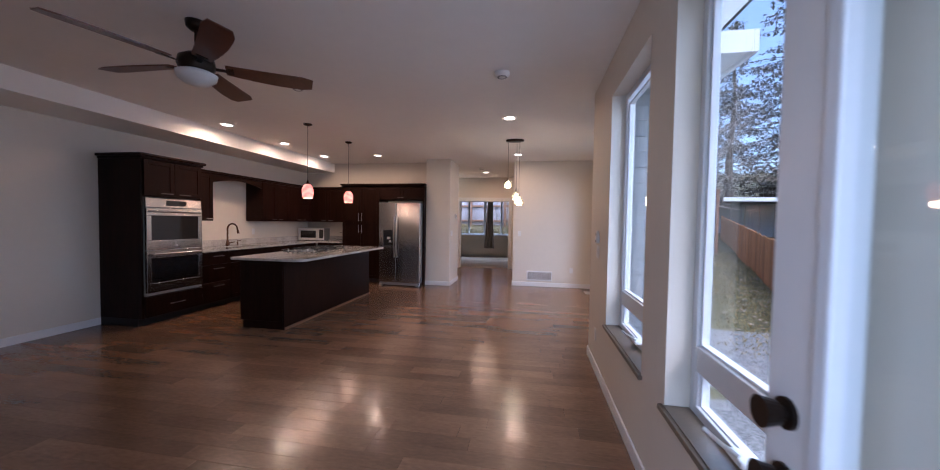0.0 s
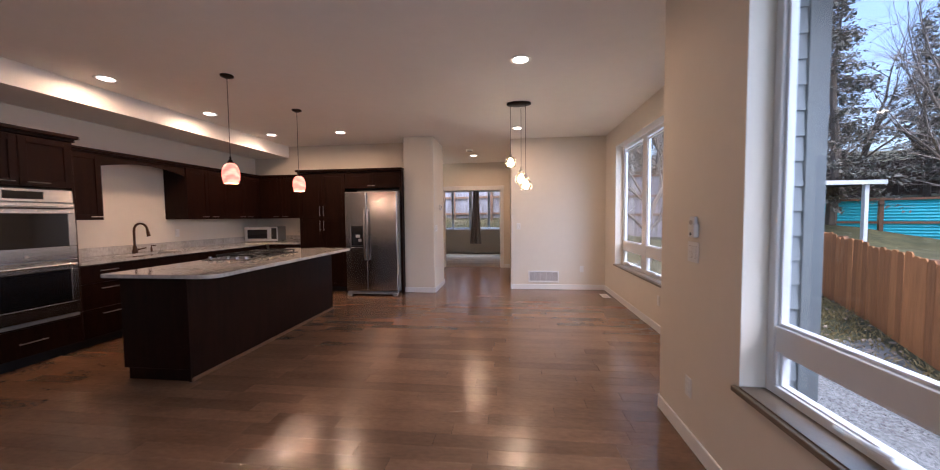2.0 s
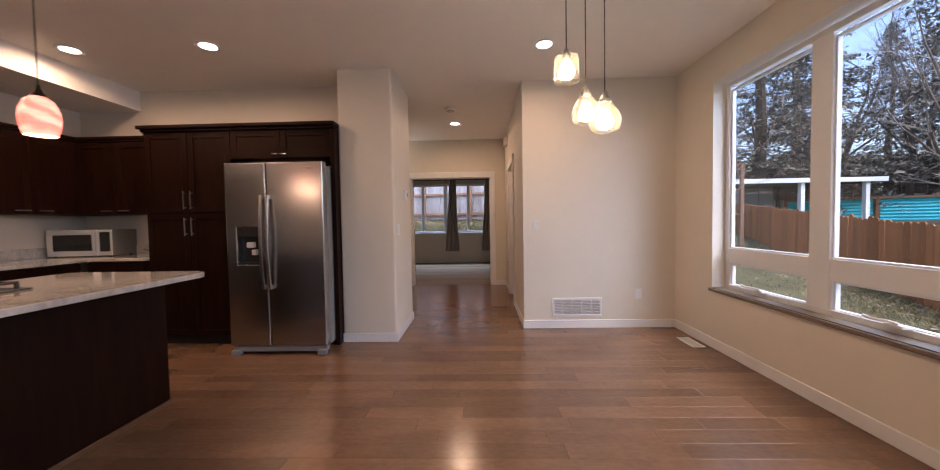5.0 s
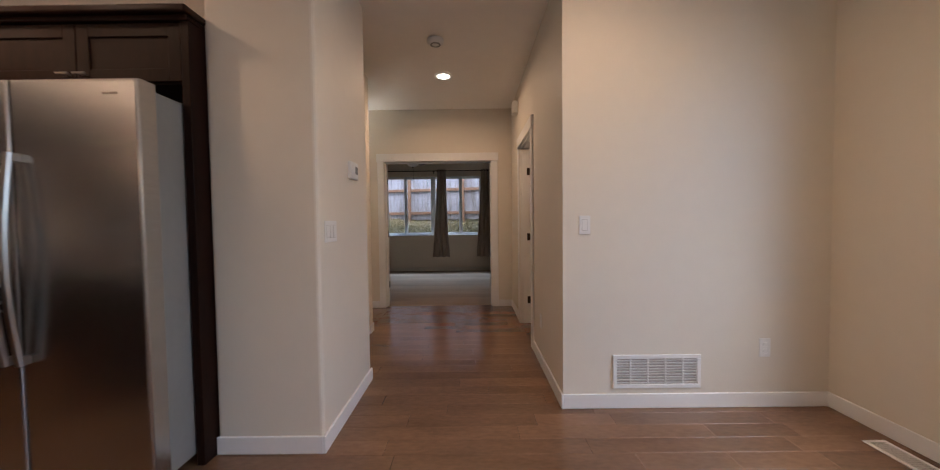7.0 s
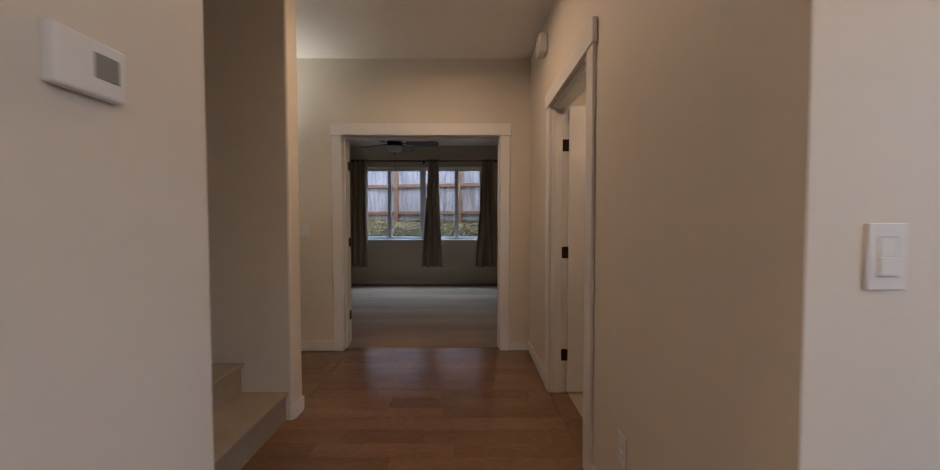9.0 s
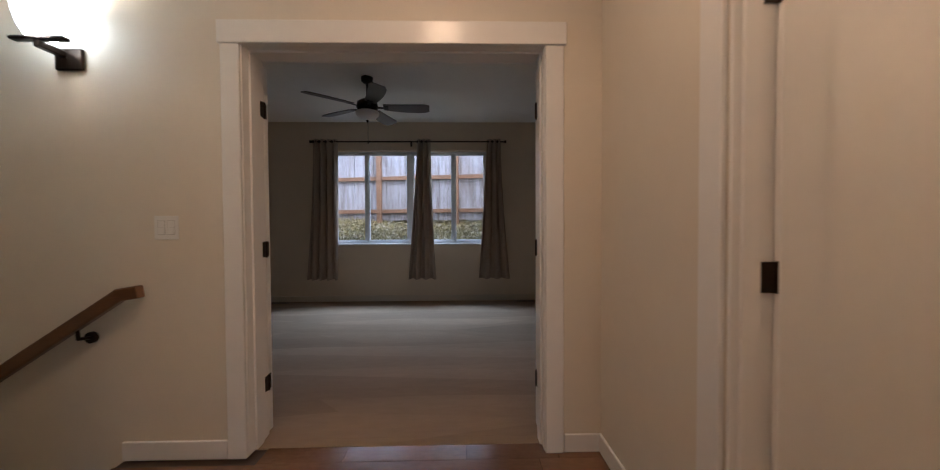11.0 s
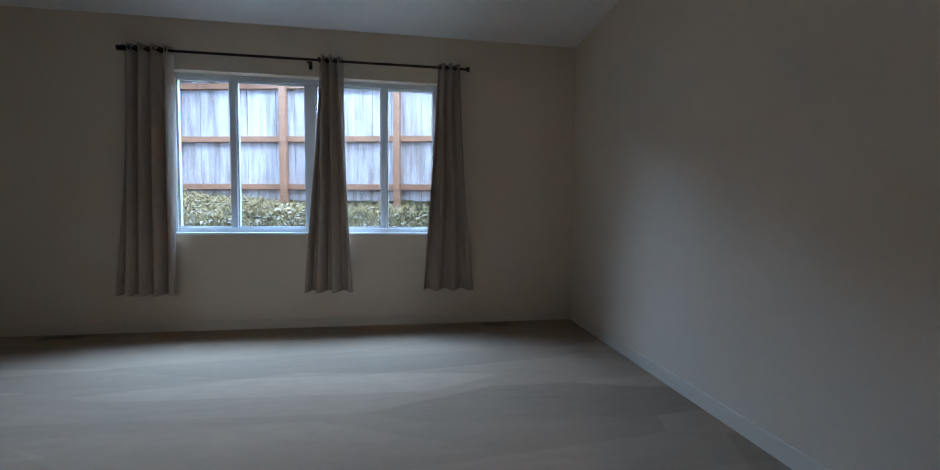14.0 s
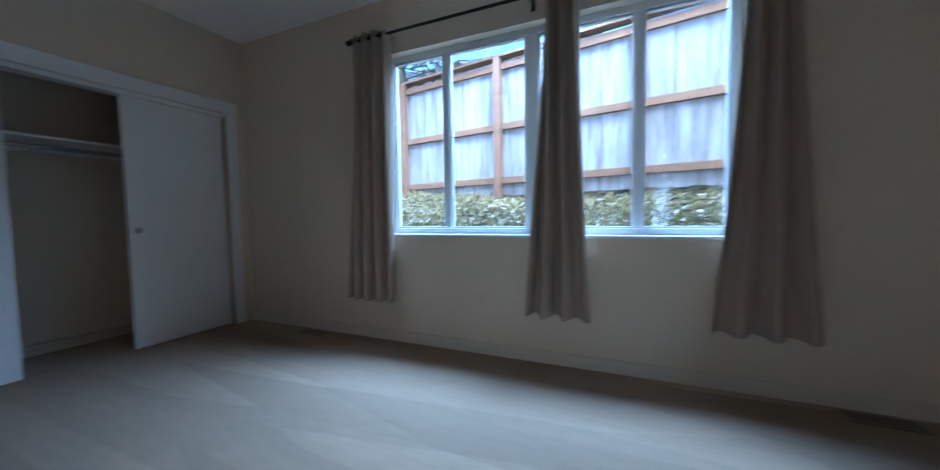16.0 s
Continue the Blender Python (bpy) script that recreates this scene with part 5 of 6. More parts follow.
curtain(-0.012, 0.195, -0.15, 0.325, 3, 3, "taupe linen grommet curtain flaring at its hem")

for nm, a, b, x, lab in (("sliding_closet_door", 17.10, 17.845, -4.125, "white flat sliding closet door, part open"), ("sliding_closet_door", 15.50, 16.53, -4.165, "white flat sliding closet door pushed aside")):
    ob = thing(nm, (x, (a + b) / 2, 0.01), lab, "closet door", "closet doors")
    part("panel", box(x - 0.017, a, 0.014, x + 0.017, b, 1.985, 0.002), TRIM, ob)
    part("finger_pull", turned(lathe([(0, 0), (0.024, 0), (0.026, 0.002), (0.02, 0.003), (0, 0.0025)], (0, 0, 0), 16), Matrix.Translation((x + 0.0165, a + 0.06, 0.95)) @ Matrix.Rotation(radians(90), 4, "Y")), NICKEL, ob)
structure("closet_track", box(-4.198, 15.455, 1.986, -4.082, 17.865, 2.019, 0.002), TRIM, "white closet door track", "track")
shf = thing("closet_shelf", (-4.6, 16.7, 1.62), "white closet shelf with a hanging rod", "shelf")
part("board", box(-4.738, 14.43, 1.63, -4.42, 18.045, 1.65, 0.002), TRIM, shf)
part("cleat", box(-4.738, 14.43, 1.56, -4.718, 18.045, 1.6295, 0.002), TRIM, shf)
part("hanging_rod", tube((-4.47, 14.43, 1.57), (-4.47, 18.04, 1.57), 0.014, n=12), NICKEL, shf)


# ---- outside ----
def ground_height(x, y):
    """The lot: low along the east side, a bank behind the bedroom, a rise beyond the fences."""
    east = -0.5 + 0.08 * max(0.0, y - 7.9)
    bank = 0.78 + 0.26 * min(max(0.0, y - 18.3), 2.6)
    if y > 18.26:
        s = min(1.0, max(0.0, (x - 2.2) / 3.5))
        z = bank * (1 - s) + max(east, bank * 0.45) * s
    else:
        z = east if x > 2.0 else -0.5
        if x > 2.0 and y > 15:
            z = east + (y - 15) * 0.12 * max(0.0, 1 - (x - 2.0) / 4)
    past = x - (4.8 + 0.357 * (y - 7.9))
    if past > 0 and x > 2.5 and y < 27:
        s = min(1.0, past / 1.5) * min(1.0, (27 - y) / 4)
        z = z * (1 - s) - 0.45 * s
    far = max(0.0, math.hypot(x, y - 10) - 26)
    return z + min(9.0, 0.10 * far) + 0.03 * math.sin(1.7 * x + y) * (1 if y > 18.3 or x > 2.4 else 0)


bm = bmesh.new()
gx = [-400, -150, -60, -30, -18, -12, -8, -6] + [-5 + 0.5 * k for k in range(15)] + [2.0, 2.01] + [2.5 + 0.6 * k for k in range(30)] + [21, 24, 28, 34, 45, 70, 150, 400]
gy = [-400, -150, -60, -25, -10, -4, 0, 2] + [3 + 0.75 * k for k in range(21)] + [18.2, 18.26, 18.27, 18.6, 19, 19.5, 20, 20.5, 21, 21.7, 22.5, 24, 26, 28, 31, 35, 40, 48, 60, 90, 150, 400]
verts = [[bm.verts.new((x, y, ground_height(x, y))) for y in gy] for x in gx]
for i in range(len(gx) - 1):
    for j in range(len(gy) - 1):
        bm.faces.new([verts[i][j], verts[i + 1][j], verts[i + 1][j + 1], verts[i][j + 1]])
structure("ground", bm, GROUND, "winter lawn with moss and bare soil", "ground", True)


def scatter(name, count, where, size, mat, label, category, shape, seed):
    """Many small pieces on the ground as one mesh."""
    rnd = random.Random(seed)
    vs, fs = [], []
    for _ in range(count):
        x, y = where(rnd)
        z = ground_height(x, y)
        s = size * rnd.uniform(0.5, 1.4)
        a = rnd.uniform(0, 6.283)
        ca, sa = math.cos(a), math.sin(a)
        b = len(vs)
        if shape == "stone":
            pts = [(s, 0, 0), (-s * 0.8, 0.1 * s, 0), (0, s * 0.7, 0.1 * s), (0.1 * s, -s * 0.75, 0), (0, 0.1 * s, s * 0.6), (0, 0, -s * 0.4)]
            fs += [tuple(b + k for k in f) for f in ((0, 2, 4), (2, 1, 4), (1, 3, 4), (3, 0, 4), (2, 0, 5), (1, 2, 5), (3, 1, 5), (0, 3, 5))]
            dz = s * 0.2
        elif shape == "blade":
            l, t = rnd.uniform(0.3, 1.2) * s, rnd.uniform(-0.5, 0.5)
            pts = [(-0.006, 0, -0.01), (0.006, 0, -0.01), (t * s + 0.004, 0.2 * s, l * 0.7), (t * s * 2.0, 0.5 * s, l)]
            fs += [(b, b + 1, b + 2), (b, b + 2, b + 3)]
            dz = 0
        else:
            pts = [(-s, 0, 0.01), (0, -s * 0.5, 0.0), (s, 0, rnd.uniform(0.005, 0.03)), (0, s * 0.5, 0.015)]
            fs += [(b, b + 1, b + 2, b + 3)]
            dz = 0.025
        vs += [(x + px * ca - py * sa, y + px * sa + py * ca, z + pz + dz) for px, py, pz in pts]
    me = bpy.data.meshes.new(name)
    me.from_pydata(vs, [], fs)
    me.materials.append(mat)
    return tagged(new(name, me), label, category, "", "stuff")


def gravel_spot(r):
    y = r.uniform(4.0, 10.0)
    edge = 4.3 + 0.357 * (y - 7.9)
    return (r.uniform(1.65 if y < 7.1 else 2.3, max(2.4, min(edge, 4.2 + 0.1 * r.random()))), y)


def bank_spot(r):
    return (r.uniform(-7, 3.5), r.uniform(18.3, 20.7))


def lawn_spot(r):
    y = r.uniform(8.8, 18.5)
    edge = 4.45 + 0.357 * (y - 7.9)
    return (edge - abs(r.gauss(0, 1.0)) * 0.6, y) if r.random() < 0.5 else (r.uniform(2.4, edge), r.uniform(10, 18.5))


def gravel_bed():
    """The fine grey bed under the loose stones."""
    bm = bmesh.new()
    rows = []
    for k in range(26):
        y = 3.8 + k * 0.25
        x0, x1 = (1.65 if y < 7.1 else 2.3), 4.3 + 0.357 * (y - 7.9)
        rows.append([bm.verts.new((x0 + (x1 - x0) * j / 8, y, ground_height(x0 + (x1 - x0) * j / 8, y) + 0.008)) for j in range(9)])
    for a, b in zip(rows, rows[1:]):
        for j in range(8):
            bm.faces.new((a[j], a[j + 1], b[j + 1], b[j]))
    return bm


structure("gravel_bed", gravel_bed(), GRAVELBED, "fine grey gravel bed beside the house", "gravel")
scatter("gravel", 42000, gravel_spot, 0.014, GRAVEL, "loose grey gravel beside the house", "gravel", "stone", 4)
scatter("bank_grass", 30000, bank_spot, 0.075, GRASS, "yellow-green grass on the bank", "grass", "blade", 5)
scatter("lawn_grass", 9000, lawn_spot, 0.06, GRASS, "short winter grass along the cedar fence", "grass", "blade", 6)
scatter("leaf_litter", 7000, bank_spot, 0.042, LEAVES, "fallen leaves on the bank", "leaves", "leaf", 7)
scatter("lawn_leaves", 900, lawn_spot, 0.035, LEAVES, "fallen leaves on the lawn", "leaves", "leaf", 8)


def boulder(x, y, r, seed):
    rnd = random.Random(seed)
    bm = bmesh.new()
    bmesh.ops.create_icosphere(bm, subdivisions=2, radius=r)
    for v in bm.verts:
        v.co *= 0.85 + 0.3 * noise.noise(v.co * 3 / r + Vector((seed, 0, 0)))
        v.co.z *= 0.65
    ob = part("boulder", turned(bm, Matrix.Translation((x, y, ground_height(x, y) + 0.2 * r)) @ Matrix.Rotation(rnd.uniform(0, 6), 4, "Z")), BOULDER, None, smooth=True)
    tagged(ob, "rounded tan grey boulder in the gravel", "boulder", "boulders by the gravel")


for k, (x, y, r) in enumerate(((2.05, 5.35, 0.16), (2.3, 5.7, 0.2), (2.55, 6.15, 0.15), (2.1, 4.9, 0.2), (2.75, 6.6, 0.18), (2.35, 6.3, 0.12))):
    boulder(x, y, r, k)


def board_mesh(name, w, h, t, dog, mat):
    """A fence board, x along its width, base at z = 0, dog-eared on top."""
    bm = bmesh.new()
    e = 0.03 if dog else 0.001
    prof = [(0, 0), (w, 0), (w, h - e), (w - e, h), (e, h), (0, h - e)]
    a = [bm.verts.new((x, 0, z)) for x, z in prof]
    b = [bm.verts.new((x, t, z)) for x, z in prof]
    bm.faces.new(a)
    bm.faces.new(b)
    for k in range(6):
        bm.faces.new([a[k], a[(k + 1) % 6], b[(k + 1) % 6], b[k]])
    bmesh.ops.recalc_face_normals(bm, faces=bm.faces)
    me = bpy.data.meshes.new(name)
    bm.to_mesh(me)
    bm.free()
    me.materials.append(mat)
    return me


rnd = random.Random(11)
ef = tagged(new("cedar_fence"), "orange-brown dog-eared cedar board fence", "fence", "", "structure")
boards = [board_mesh("board", 0.138, h, 0.017, True, CEDAR) for h in (1.45, 1.47, 1.49)]
ux, uy = 0.336, 0.942
for k in range(150):
    d = k * 0.141
    x, y = 2.90 + ux * d, 3.42 + uy * d
    top_z = 0.66 + 0.08 * (y - 7.9)
    ob = new("board", rnd.choice(boards))
    ob.matrix_world = Matrix.Translation((x, y, top_z - 1.46 + rnd.uniform(-0.012, 0.012))) @ Matrix.Rotation(math.atan2(uy, ux), 4, "Z") @ Matrix.Rotation(radians(rnd.uniform(-0.5, 0.5)), 4, "Y")
    ob.parent = ef
for k in range(9):
    d0, d1 = k * 2.2, (k + 1) * 2.2
    for dz in (0.25, 1.15):
        pts = []
        for d in (d0, d1):
            y = 3.42 + uy * d
            pts.append(Vector((2.90 + ux * d + 0.05, y - 0.02, 0.66 + 0.08 * (y - 7.9) - 1.46 + dz)))
        part("rail", tube(pts[0], pts[1], 0.035, n=4), RAILCEDAR, ef)
    y = 3.42 + uy * d0
    part("post", box(2.90 + ux * d0 + 0.06, y - 0.06, ground_height(3, y) - 0.3, 2.90 + ux * d0 + 0.14, y + 0.03, 0.66 + 0.08 * (y - 7.9) - 0.02), RAILCEDAR, ef)

nf = tagged(new("grey_fence"), "weathered grey board fence with brown rails", "fence", "", "structure")
boards = [board_mesh("board", 0.138, h, 0.018, False, GREYCEDAR) for h in (1.68, 1.69, 1.70)]
tall_board = board_mesh("board", 0.138, 2.29, 0.018, False, GREYCEDAR)
NF = Matrix.Translation((-2.1, 20.10, 0)) @ Matrix.Rotation(math.atan(-0.178), 4, "Z")


def fence_drop(u):
    """How far the fence steps down with the ground towards its east end."""
    return -0.035 * max(0.0, u - 3.2)


for k in range(107):
    u = -5.9 + k * 0.1405
    tall = u > 4.2
    ob = new("board", tall_board if tall else rnd.choice(boards))
    ob.matrix_world = NF @ Matrix.Translation((u, 0, (0.68 if tall else 1.28) + fence_drop(u) + rnd.uniform(-0.01, 0.01))) @ Matrix.Rotation(radians(rnd.uniform(-0.4, 0.4)), 4, "Y")
    ob.parent = nf
for k in range(10):
    u = -4.89 + k * 1.63
    dz = fence_drop(u)
    part("post", turned(box(u - 0.045, -0.10, 0.2, u + 0.045, -0.012, 3.0 + dz, 0.004), NF), RAILCEDAR, nf)
    if k < 9:
        for z0, z1 in ((1.43, 1.51), (2.11, 2.19), (2.86, 2.94)):
            part("rail", turned(box(u + 0.046, -0.045, z0 + dz, u + 1.584, -0.003, z1 + dz, 0.003), NF), RAILCEDAR, nf)
        part("cap_board", turned(box(u - 0.04, -0.09, 3.002 + dz, u + 1.585, 0.05, 3.03 + dz, 0.003), NF), RAILCEDAR, nf)

# house cladding seen past the windows
sd = tagged(new("siding_return"), "grey lap siding with a dark corner board", "siding", "", "structure")
for k in range(21):
    z = -0.45 + k * 0.15
    bm = bmesh.new()
    pr = [(7.249, z + 0.16), (7.249, z), (7.232, z), (7.244, z + 0.16)]
    a = [bm.verts.new((1.52, y, zz)) for y, zz in pr]
    b = [bm.verts.new((2.06, y, zz)) for y, zz in pr]
    bm.faces.new(a)
    bm.faces.new(b)
    for q in range(4):
        bm.faces.new([a[q], a[(q + 1) % 4], b[(q + 1) % 4], b[q]])
    bmesh.ops.recalc_face_normals(bm, faces=bm.faces)
    part("lap_board", bm, SIDING, sd)
part("corner_board", join(box(2.06, 7.222, -0.5, 2.175, 7.249, 2.95, 0.002), box(2.152, 7.25, -0.5, 2.175, 7.34, 2.95, 0.002)), SIDETRIM, sd, "dark grey corner board")
structure("eave", join(box(1.52, 2.6, 2.955, 2.06, 6.92, 3.1), box(2.061, 2.6, 2.90, 2.09, 6.92, 3.12, 0.003)), WHITEWOOD, "white painted eave and gutter board", "eave")
structure("eave_bay", join(box(2.151, 6.96, 2.90, 2.539, 12.0, 2.94), box(2.54, 6.93, 2.87, 2.58, 12.0, 3.06, 0.003), box(2.151, 6.93, 2.87, 2.539, 6.959, 3.06, 0.003)), WHITEWOOD, "white painted eave and fascia over the dining bay", "eave")

# canopy, turquoise panels and sheds beyond the cedar fence
cp = thing("garden_canopy", (14.0, 25.0, 0.0), "low garden canopy with a white fascia and posts", "canopy")
part("roof", box(10.35, 24.0, 2.72, 17.8, 28.3, 2.80, 0.004), ROOFING, cp)
part("fascia", box(10.35, 23.93, 2.68, 17.8, 23.995, 2.88, 0.004), WHITEWOOD, cp)
part("gable_edge", box(10.28, 23.93, 2.62, 10.345, 28.3, 2.83, 0.004), ROOFING, cp, "dark roof edge")
for x in (14.15, 16.97):
    part("post", box(x, 24.05, ground_height(x, 24) - 0.1, x + 0.18, 24.23, 2.72, 0.004), WHITEWOOD, cp)
for k in range(6):
    part("wall_panel", box(10.6 + k * 0.77, 26.9, -0.5, 11.33 + k * 0.77, 26.95, 2.72, 0.003), GREYPANEL, cp)
for x in (15.35, 16.6):
    part("back_post", box(x, 26.8, -0.5, x + 0.12, 26.93, 2.72), BLACK, cp)
tq = thing("turquoise_fence", (20, 25, 0), "turquoise corrugated metal fence with timber posts", "fence")
TQ = Matrix.Translation((16.2, 27.35, -0.31)) @ Matrix.Rotation(radians(-34), 4, "Z") @ Matrix.Scale(1.4, 4)
for k in range(6):
    bm = bmesh.new()
    rows = []
    for j in range(44):
        z = -0.75 + j * 0.055
        yy = 0.02 if j % 2 else 0.0
        rows.append([bm.verts.new((k * 2.4 + 0.05, yy, z)), bm.verts.new((k * 2.4 + 2.30, yy, z)), bm.verts.new((k * 2.4 + 2.30, yy + 0.012, z)), bm.verts.new((k * 2.4 + 0.05, yy + 0.012, z))])
    for a, b in zip(rows, rows[1:]):
        for q in range(4):
            bm.faces.new([a[q], a[(q + 1) % 4], b[(q + 1) % 4], b[q]])
    part("metal_panel", turned(bm, TQ), TURQUOISE, tq)
    part("post", turned(box(k * 2.4 - 0.06, -0.06, -0.6, k * 2.4 + 0.05, 0.05, 1.72), TQ), RAILCEDAR, tq)
    part("rail", turned(box(k * 2.4 + 0.05, -0.04, 0.78, k * 2.4 + 2.34, -0.001, 0.86), TQ), RAILCEDAR, tq)
    part("cap_board", turned(box(k * 2.4 - 0.06, -0.07, 1.62, k * 2.4 + 2.34, 0.07, 1.70), TQ), RAILCEDAR, tq)
of = tagged(new("old_fence"), "dark old board fence on the slope behind", "fence", "", "structure")
old = board_mesh("board", 0.19, 1.7, 0.02, False, OLDWOOD)
OF = Matrix.Translation((18.2, 35.3, 2.2)) @ Matrix.Rotation(radians(-28), 4, "Z") @ Matrix.Scale(1.35, 4)
for k in range(90):
    ob = new("board", old)
    ob.matrix_world = OF @ Matrix.Translation((k * 0.2, 0, rnd.uniform(-0.03, 0.03) + 0.006 * k))
    ob.parent = of


def house(x0, y0, x1, y1, z0, eave, ridge, wins, label):
    """A neighbouring house: lap-sided walls, roof and windows on its south face."""
    ob = thing("house", ((x0 + x1) / 2, (y0 + y1) / 2, z0), label, "house", "neighbouring houses")
    part("wall", box(x0, y0, z0, x1, y1, eave), PALESIDING, ob)
    n = int((eave - z0) / 0.22)
    for k in range(n):
        z = z0 + k * 0.22
        part("lap_board", turned(box(0, -0.02, 0, x1 - x0, 0.0, 0.215), Matrix.Translation((x0, y0 - 0.002, z)) @ Matrix.Rotation(radians(-4), 4, "X")), PALESIDING, ob)
    bm = bmesh.new()
    ym = (y0 + y1) / 2
    a = [bm.verts.new((x0 - 0.5, y, z)) for y, z in ((y0 - 0.6, eave - 0.1), (ym, ridge), (y1 + 0.6, eave - 0.1))]
    b = [bm.verts.new((x1 + 0.5, y, z)) for y, z in ((y0 - 0.6, eave - 0.1), (ym, ridge), (y1 + 0.6, eave - 0.1))]
    for s, e in ((0, 1), (1, 2), (2, 0)):
        bm.faces.new([a[s], a[e], b[e], b[s]])
    bm.faces.new(a)
    bm.faces.new(b)
    bmesh.ops.recalc_face_normals(bm, faces=bm.faces)
    part("roof", bm, ROOFING, ob)
    for wx, wz, ww, wh in wins:
        w = part("window", box(wx, y0 - 0.09, wz, wx + ww, y0 - 0.03, wz + wh, 0.01), WHITEWOOD, ob)
        for p in (0, 1):
            gl = part("pane", box(wx + 0.07 + p * (ww / 2 - 0.03), y0 - 0.10, wz + 0.07, wx + ww / 2 - 0.03 + p * (ww / 2 - 0.03), y0 - 0.085, wz + wh - 0.07), HOUSEGLASS, None)
            gl.parent = w


house(-16, 33, 1, 42, 1.5, 8.2, 11.0, [(-13.5, 5.2, 1.8, 1.4), (-9.2, 5.2, 2.2, 1.5), (-4.5, 5.2, 2.2, 1.5), (-11, 2.6, 1.8, 1.3), (-3.2, 2.6, 1.8, 1.3)], "pale grey two-storey house behind the fence")
house(2.5, 40, 13, 50, 3.0, 9.5, 12.0, [(4.0, 6.4, 1.6, 1.4), (8.5, 6.4, 1.6, 1.4)], "pale grey house among the trees")


def tube_data(vs, fs, p0, p1, r0, r1, n=5):
    d = (p1 - p0).normalized()
    u = d.orthogonal().normalized()
    w = d.cross(u)
    b = len(vs)
    for p, r in ((p0, r0), (p1, r1)):
        vs += [p + (u * math.cos(2 * math.pi * k / n) + w * math.sin(2 * math.pi * k / n)) * r for k in range(n)]
    fs += [(b + k, b + (k + 1) % n, b + n + (k + 1) % n, b + n + k) for k in range(n)]


def mesh_part(name, vs, fs, mat, parent, kind=""):
    me = bpy.data.meshes.new(name)
    me.from_pydata([tuple(v) for v in vs], [], fs)
    me.materials.append(mat)
    ob = new(name, me)
    ob.parent = parent
    if kind:
        ob["kind"] = kind
    return ob


def conifer(seed, height):
    """A conifer: tapered trunk, drooping limbs and sprays of needles with gaps."""
    r = random.Random(seed)
    ob = tagged(new("conifer"), "tall dark green conifer with drooping boughs", "tree", "garden trees")
    vs, fs, nv, nfs = [], [], [], []
    pts = [Vector((0.1 * math.sin(k), 0.1 * math.cos(1.3 * k), height * k / 8)) for k in range(9)]
    for k in range(8):
        tube_data(vs, fs, pts[k], pts[k + 1], 0.022 * height * (1 - k / 8.3), 0.022 * height * (1 - (k + 1) / 8.3), 8)
    for _ in range(int(height * 15)):
        h = r.uniform(0.12, 0.99)
        ln = height * 0.24 * (1 - h) ** 0.75 * r.uniform(0.5, 1.15) + 0.25
        a = r.uniform(0, 6.283)
        d = Vector((math.cos(a), math.sin(a), r.uniform(-0.35, 0.12)))
        p = Vector((0, 0, h * height))
        tube_data(vs, fs, p, p + d * ln, 0.03, 0.006, 4)
        for _ in range(int(6 + ln * 9)):
            t = r.uniform(0.25, 1.0)
            q = p + d * (ln * t) + Vector((r.gauss(0, 0.10), r.gauss(0, 0.10), r.uniform(-0.25, 0.06)))
            s = r.uniform(0.10, 0.26)
            e1 = Vector((r.gauss(0, 1), r.gauss(0, 1), r.gauss(0, 0.5))).normalized() * s
            e2 = Vector((r.gauss(0, 1), r.gauss(0, 1), r.gauss(-0.6, 0.5))).normalized() * s
            b = len(nv)
            nv += [q, q + e1, q + e2 * 0.6 + e1 * 0.5, q + e2]
            nfs += [(b, b + 1, b + 2), (b, b + 2, b + 3)]
    mesh_part("trunk", vs, fs, BARK, ob)
    mesh_part("crown", nv, nfs, NEEDLES, ob, "stuff")
    return ob


def bare_tree(seed, height, lean=(0, 0, 1), depth=5, pruned=-99.0):
    """A leafless deciduous tree: trunk, limbs and fine twigs, cut back where they pass x = pruned."""
    r = random.Random(seed)
    ob = tagged(new("bare_tree"), "leafless grey-brown deciduous tree with fine twigs", "tree", "garden trees")
    parts = {0: ([], []), 1: ([], [])}

    def grow(p, d, ln, rad, level):
        steps = 3
        for _ in range(steps):
            d = (d + Vector((r.gauss(0, 0.13), r.gauss(0, 0.13), r.gauss(0.03, 0.10)))).normalized()
            q = p + d * (ln / steps)
            if q.x < pruned:
                return
            vs, fs = parts[0 if level < 2 else 1]
            tube_data(vs, fs, p, q, rad, rad * 0.85, 7 if level < 2 else 3)
            p, rad = q, rad * 0.85
            if level < depth:
                for _ in range(1 if level else 2):
                    side = Vector((r.gauss(0, 1), r.gauss(0, 1), r.gauss(0.2, 0.5))).normalized()
                    grow(p, (d * 0.55 + side * 0.8).normalized(), ln * r.uniform(0.5, 0.72), rad * 0.55, level + 1)
        if level < depth:
            grow(p, d, ln * 0.7, rad * 0.8, level + 1)

    grow(Vector((0, 0, -0.2)), Vector(lean).normalized(), height * 0.42, height * 0.016, 0)
    mesh_part("trunk", *parts[0], BARK, ob)
    mesh_part("twigs", *parts[1], TWIGS, ob, "stuff")
    return ob


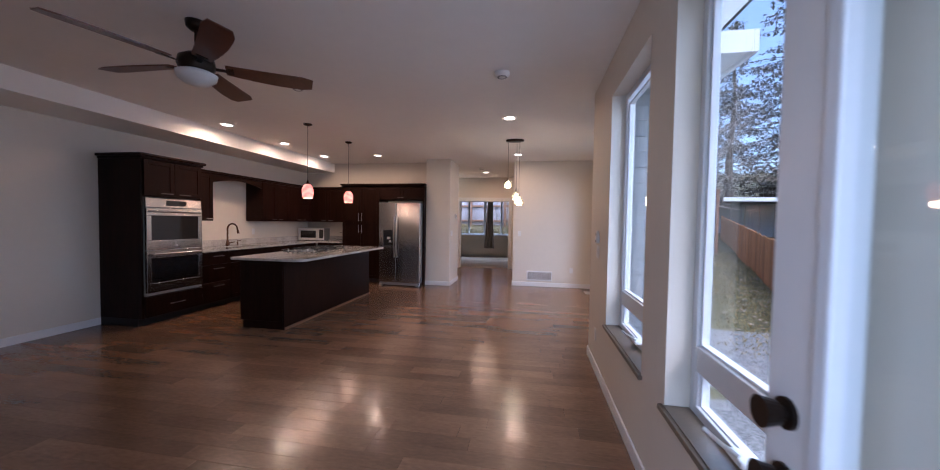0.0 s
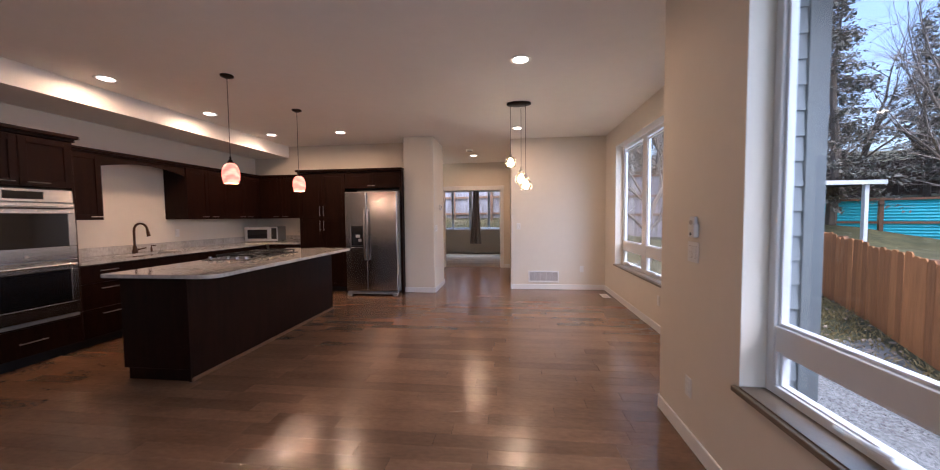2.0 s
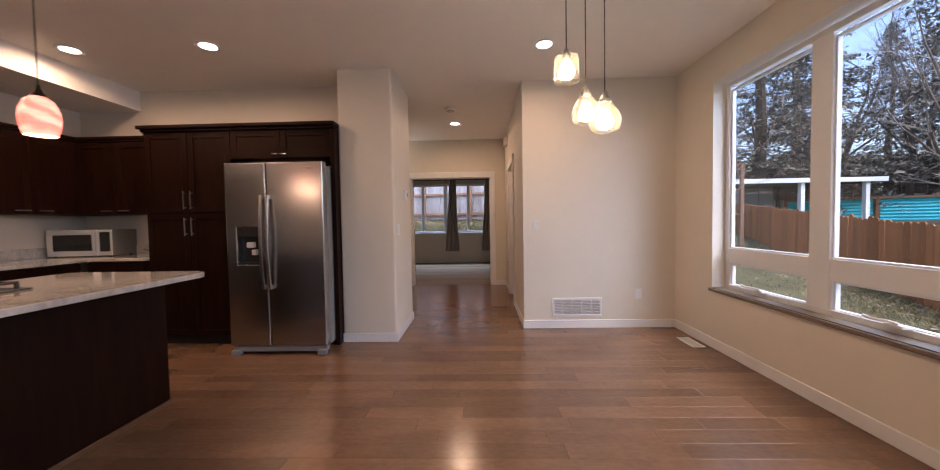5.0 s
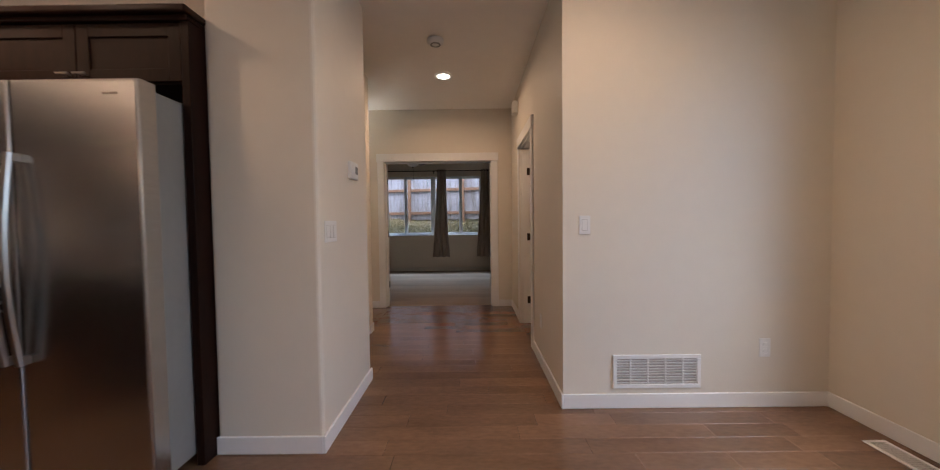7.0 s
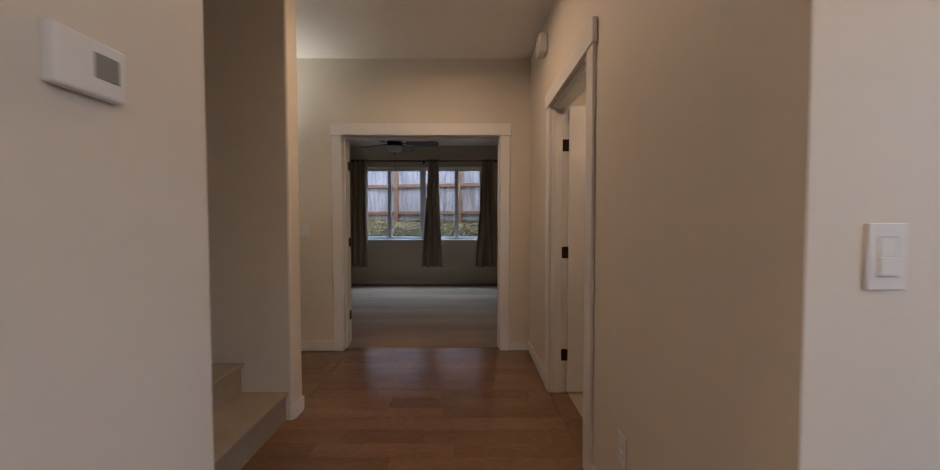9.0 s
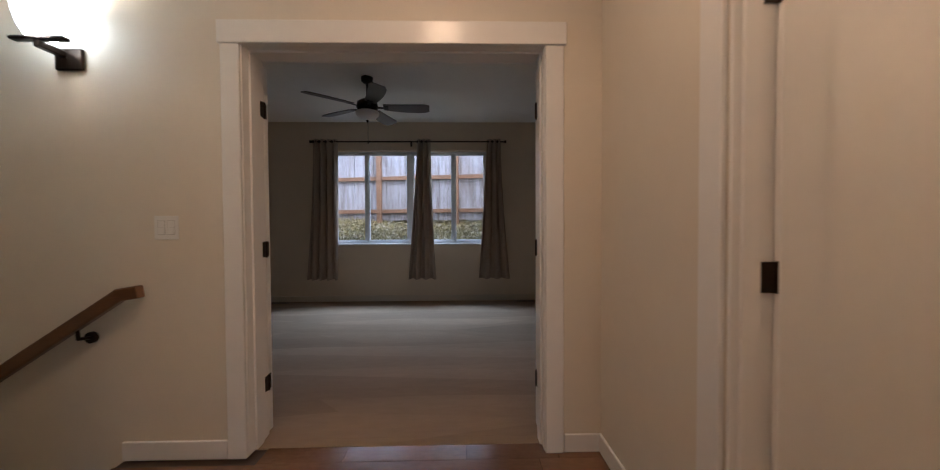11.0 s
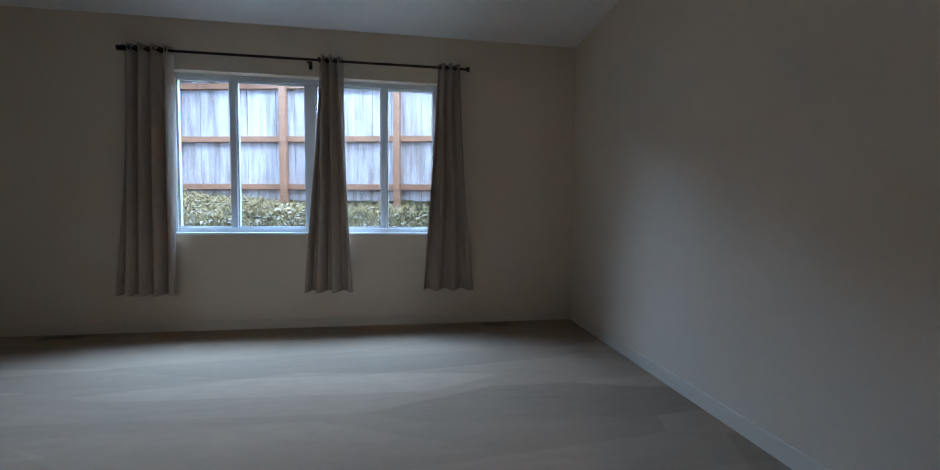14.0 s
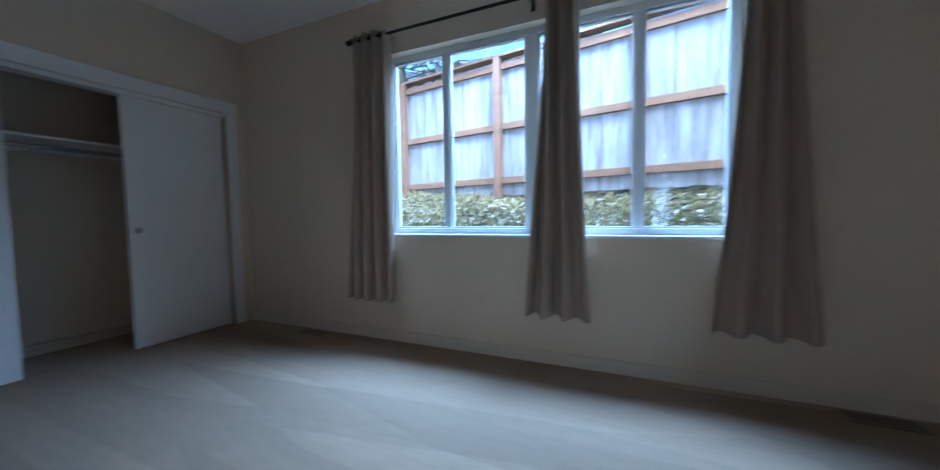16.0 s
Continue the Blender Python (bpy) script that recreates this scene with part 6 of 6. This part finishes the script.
kinds = [conifer(21, 15), conifer(22, 19), bare_tree(23, 10), bare_tree(24, 13)]
spots = [(0, 17.5, 26.5), (1, 27.5, 25), (2, 8.9, 27.0), (3, 22.0, 31.5), (2, 11.0, 27.5), (3, 24.5, 29.0), (1, 24.5, 27), (0, 14, 31), (1, 19, 33), (0, 26, 19), (3, 20.0, 33.0), (2, 27, 22),
         (1, 29, 23), (0, 24, 13.5), (1, 30, 15), (0, 9.5, 34), (1, 24, 36), (2, 21.0, 29.5), (3, 22, 25), (2, 7.2, 23.0), (0, 28, 31), (1, 33, 27), (0, 34, 19), (2, 25.5, 15.5), (1, 13, 37), (0, 31, 36), (1, 38, 31), (0, 36, 12),
         (0, -7.2, 25.5), (1, -18, 29), (2, -4.6, 26), (2, 3.4, 24.8), (3, 6.0, 28), (1, 22, 6), (0, 28, 8), (2, 18, 12)]
used = set()
for k, (kd, x, y) in enumerate(spots):
    m = Matrix.Translation((x, y, ground_height(x, y) - 0.1)) @ Matrix.Rotation(k * 2.4, 4, "Z") @ Matrix.Scale(0.85 + 0.3 * ((k * 37 % 10) / 10), 4)
    if kd in used:
        copy_thing(kinds[kd], m)
    else:
        used.add(kd)
        kinds[kd].matrix_basis = m

garden_tree = bare_tree(45, 6.4, (0.52, 0.05, 1), 4, -1.2)
garden_tree.matrix_basis = Matrix.Translation((4.05, 16.2, ground_height(4.05, 16.2)))

# ---- floor planks ----
rnd = random.Random(31)
plank_meshes = {}


def plank_mesh(length):
    """One floor plank with eased edges, x along its length."""
    key = round(length, 2)
    if key not in plank_meshes:
        me = bpy.data.meshes.new("plank")
        w, e, l = 0.1266, 0.0008, key - 0.0010
        vs = [(0, 0, -0.008), (l, 0, -0.008), (l, w, -0.008), (0, w, -0.008), (0, 0, -e), (l, 0, -e), (l, w, -e), (0, w, -e), (e, e, 0), (l - e, e, 0), (l - e, w - e, 0), (e, w - e, 0)]
        fs = [(0, 1, 5, 4), (1, 2, 6, 5), (2, 3, 7, 6), (3, 0, 4, 7), (4, 5, 9, 8), (5, 6, 10, 9), (6, 7, 11, 10), (7, 4, 8, 11), (8, 9, 10, 11)]
        me.from_pydata(vs, [], fs)
        me.materials.append(PLANK)
        plank_meshes[key] = me
    return plank_meshes[key]


def lay(parent, x0, x1, y0, y1, joined, single_from=99.0):
    """Rows of planks from y0 to y1; those past single_from in x are pieces of their own, the rest are joined."""
    rows = int(math.ceil((y1 - y0) / 0.1274))
    for k in range(rows):
        y = y0 + k * 0.1274
        end = x1 if y > 7.2 or x1 < 1.5 else min(x1, 1.334)
        x = x0 - rnd.uniform(0, 0.8)
        while x < end - 0.01:
            ln = rnd.choice((0.46, 0.61, 0.76, 0.91, 1.07, 1.22))
            a, b = max(x, x0), min(x + ln, end)
            x += ln
            if b - a < 0.02:
                continue
            me = plank_mesh(b - a)
            if (a + b) / 2 > single_from:
                ob = new("plank", me)
                ob.location = (a, y, 0)
                ob.parent = parent
            else:
                base = len(joined[0])
                joined[0].extend((v.co.x + a, v.co.y + y, v.co.z) for v in me.vertices)
                joined[1].extend(tuple(base + i for i in p.vertices) for p in me.polygons)


joined = ([], [])
lay(floor, -4.72, 1.97, 3.40, 11.49, joined, -1.75)
hall = ([], [])
lay(floor_hall, -1.40, 0.305, 3.40 + 64 * 0.1274, 14.30, hall, -9)
lay(floor_hall, -2.07, -1.402, 13.2, 14.15, hall, -9)
mesh_part("joined_planks", *joined, PLANK, floor, "stuff")
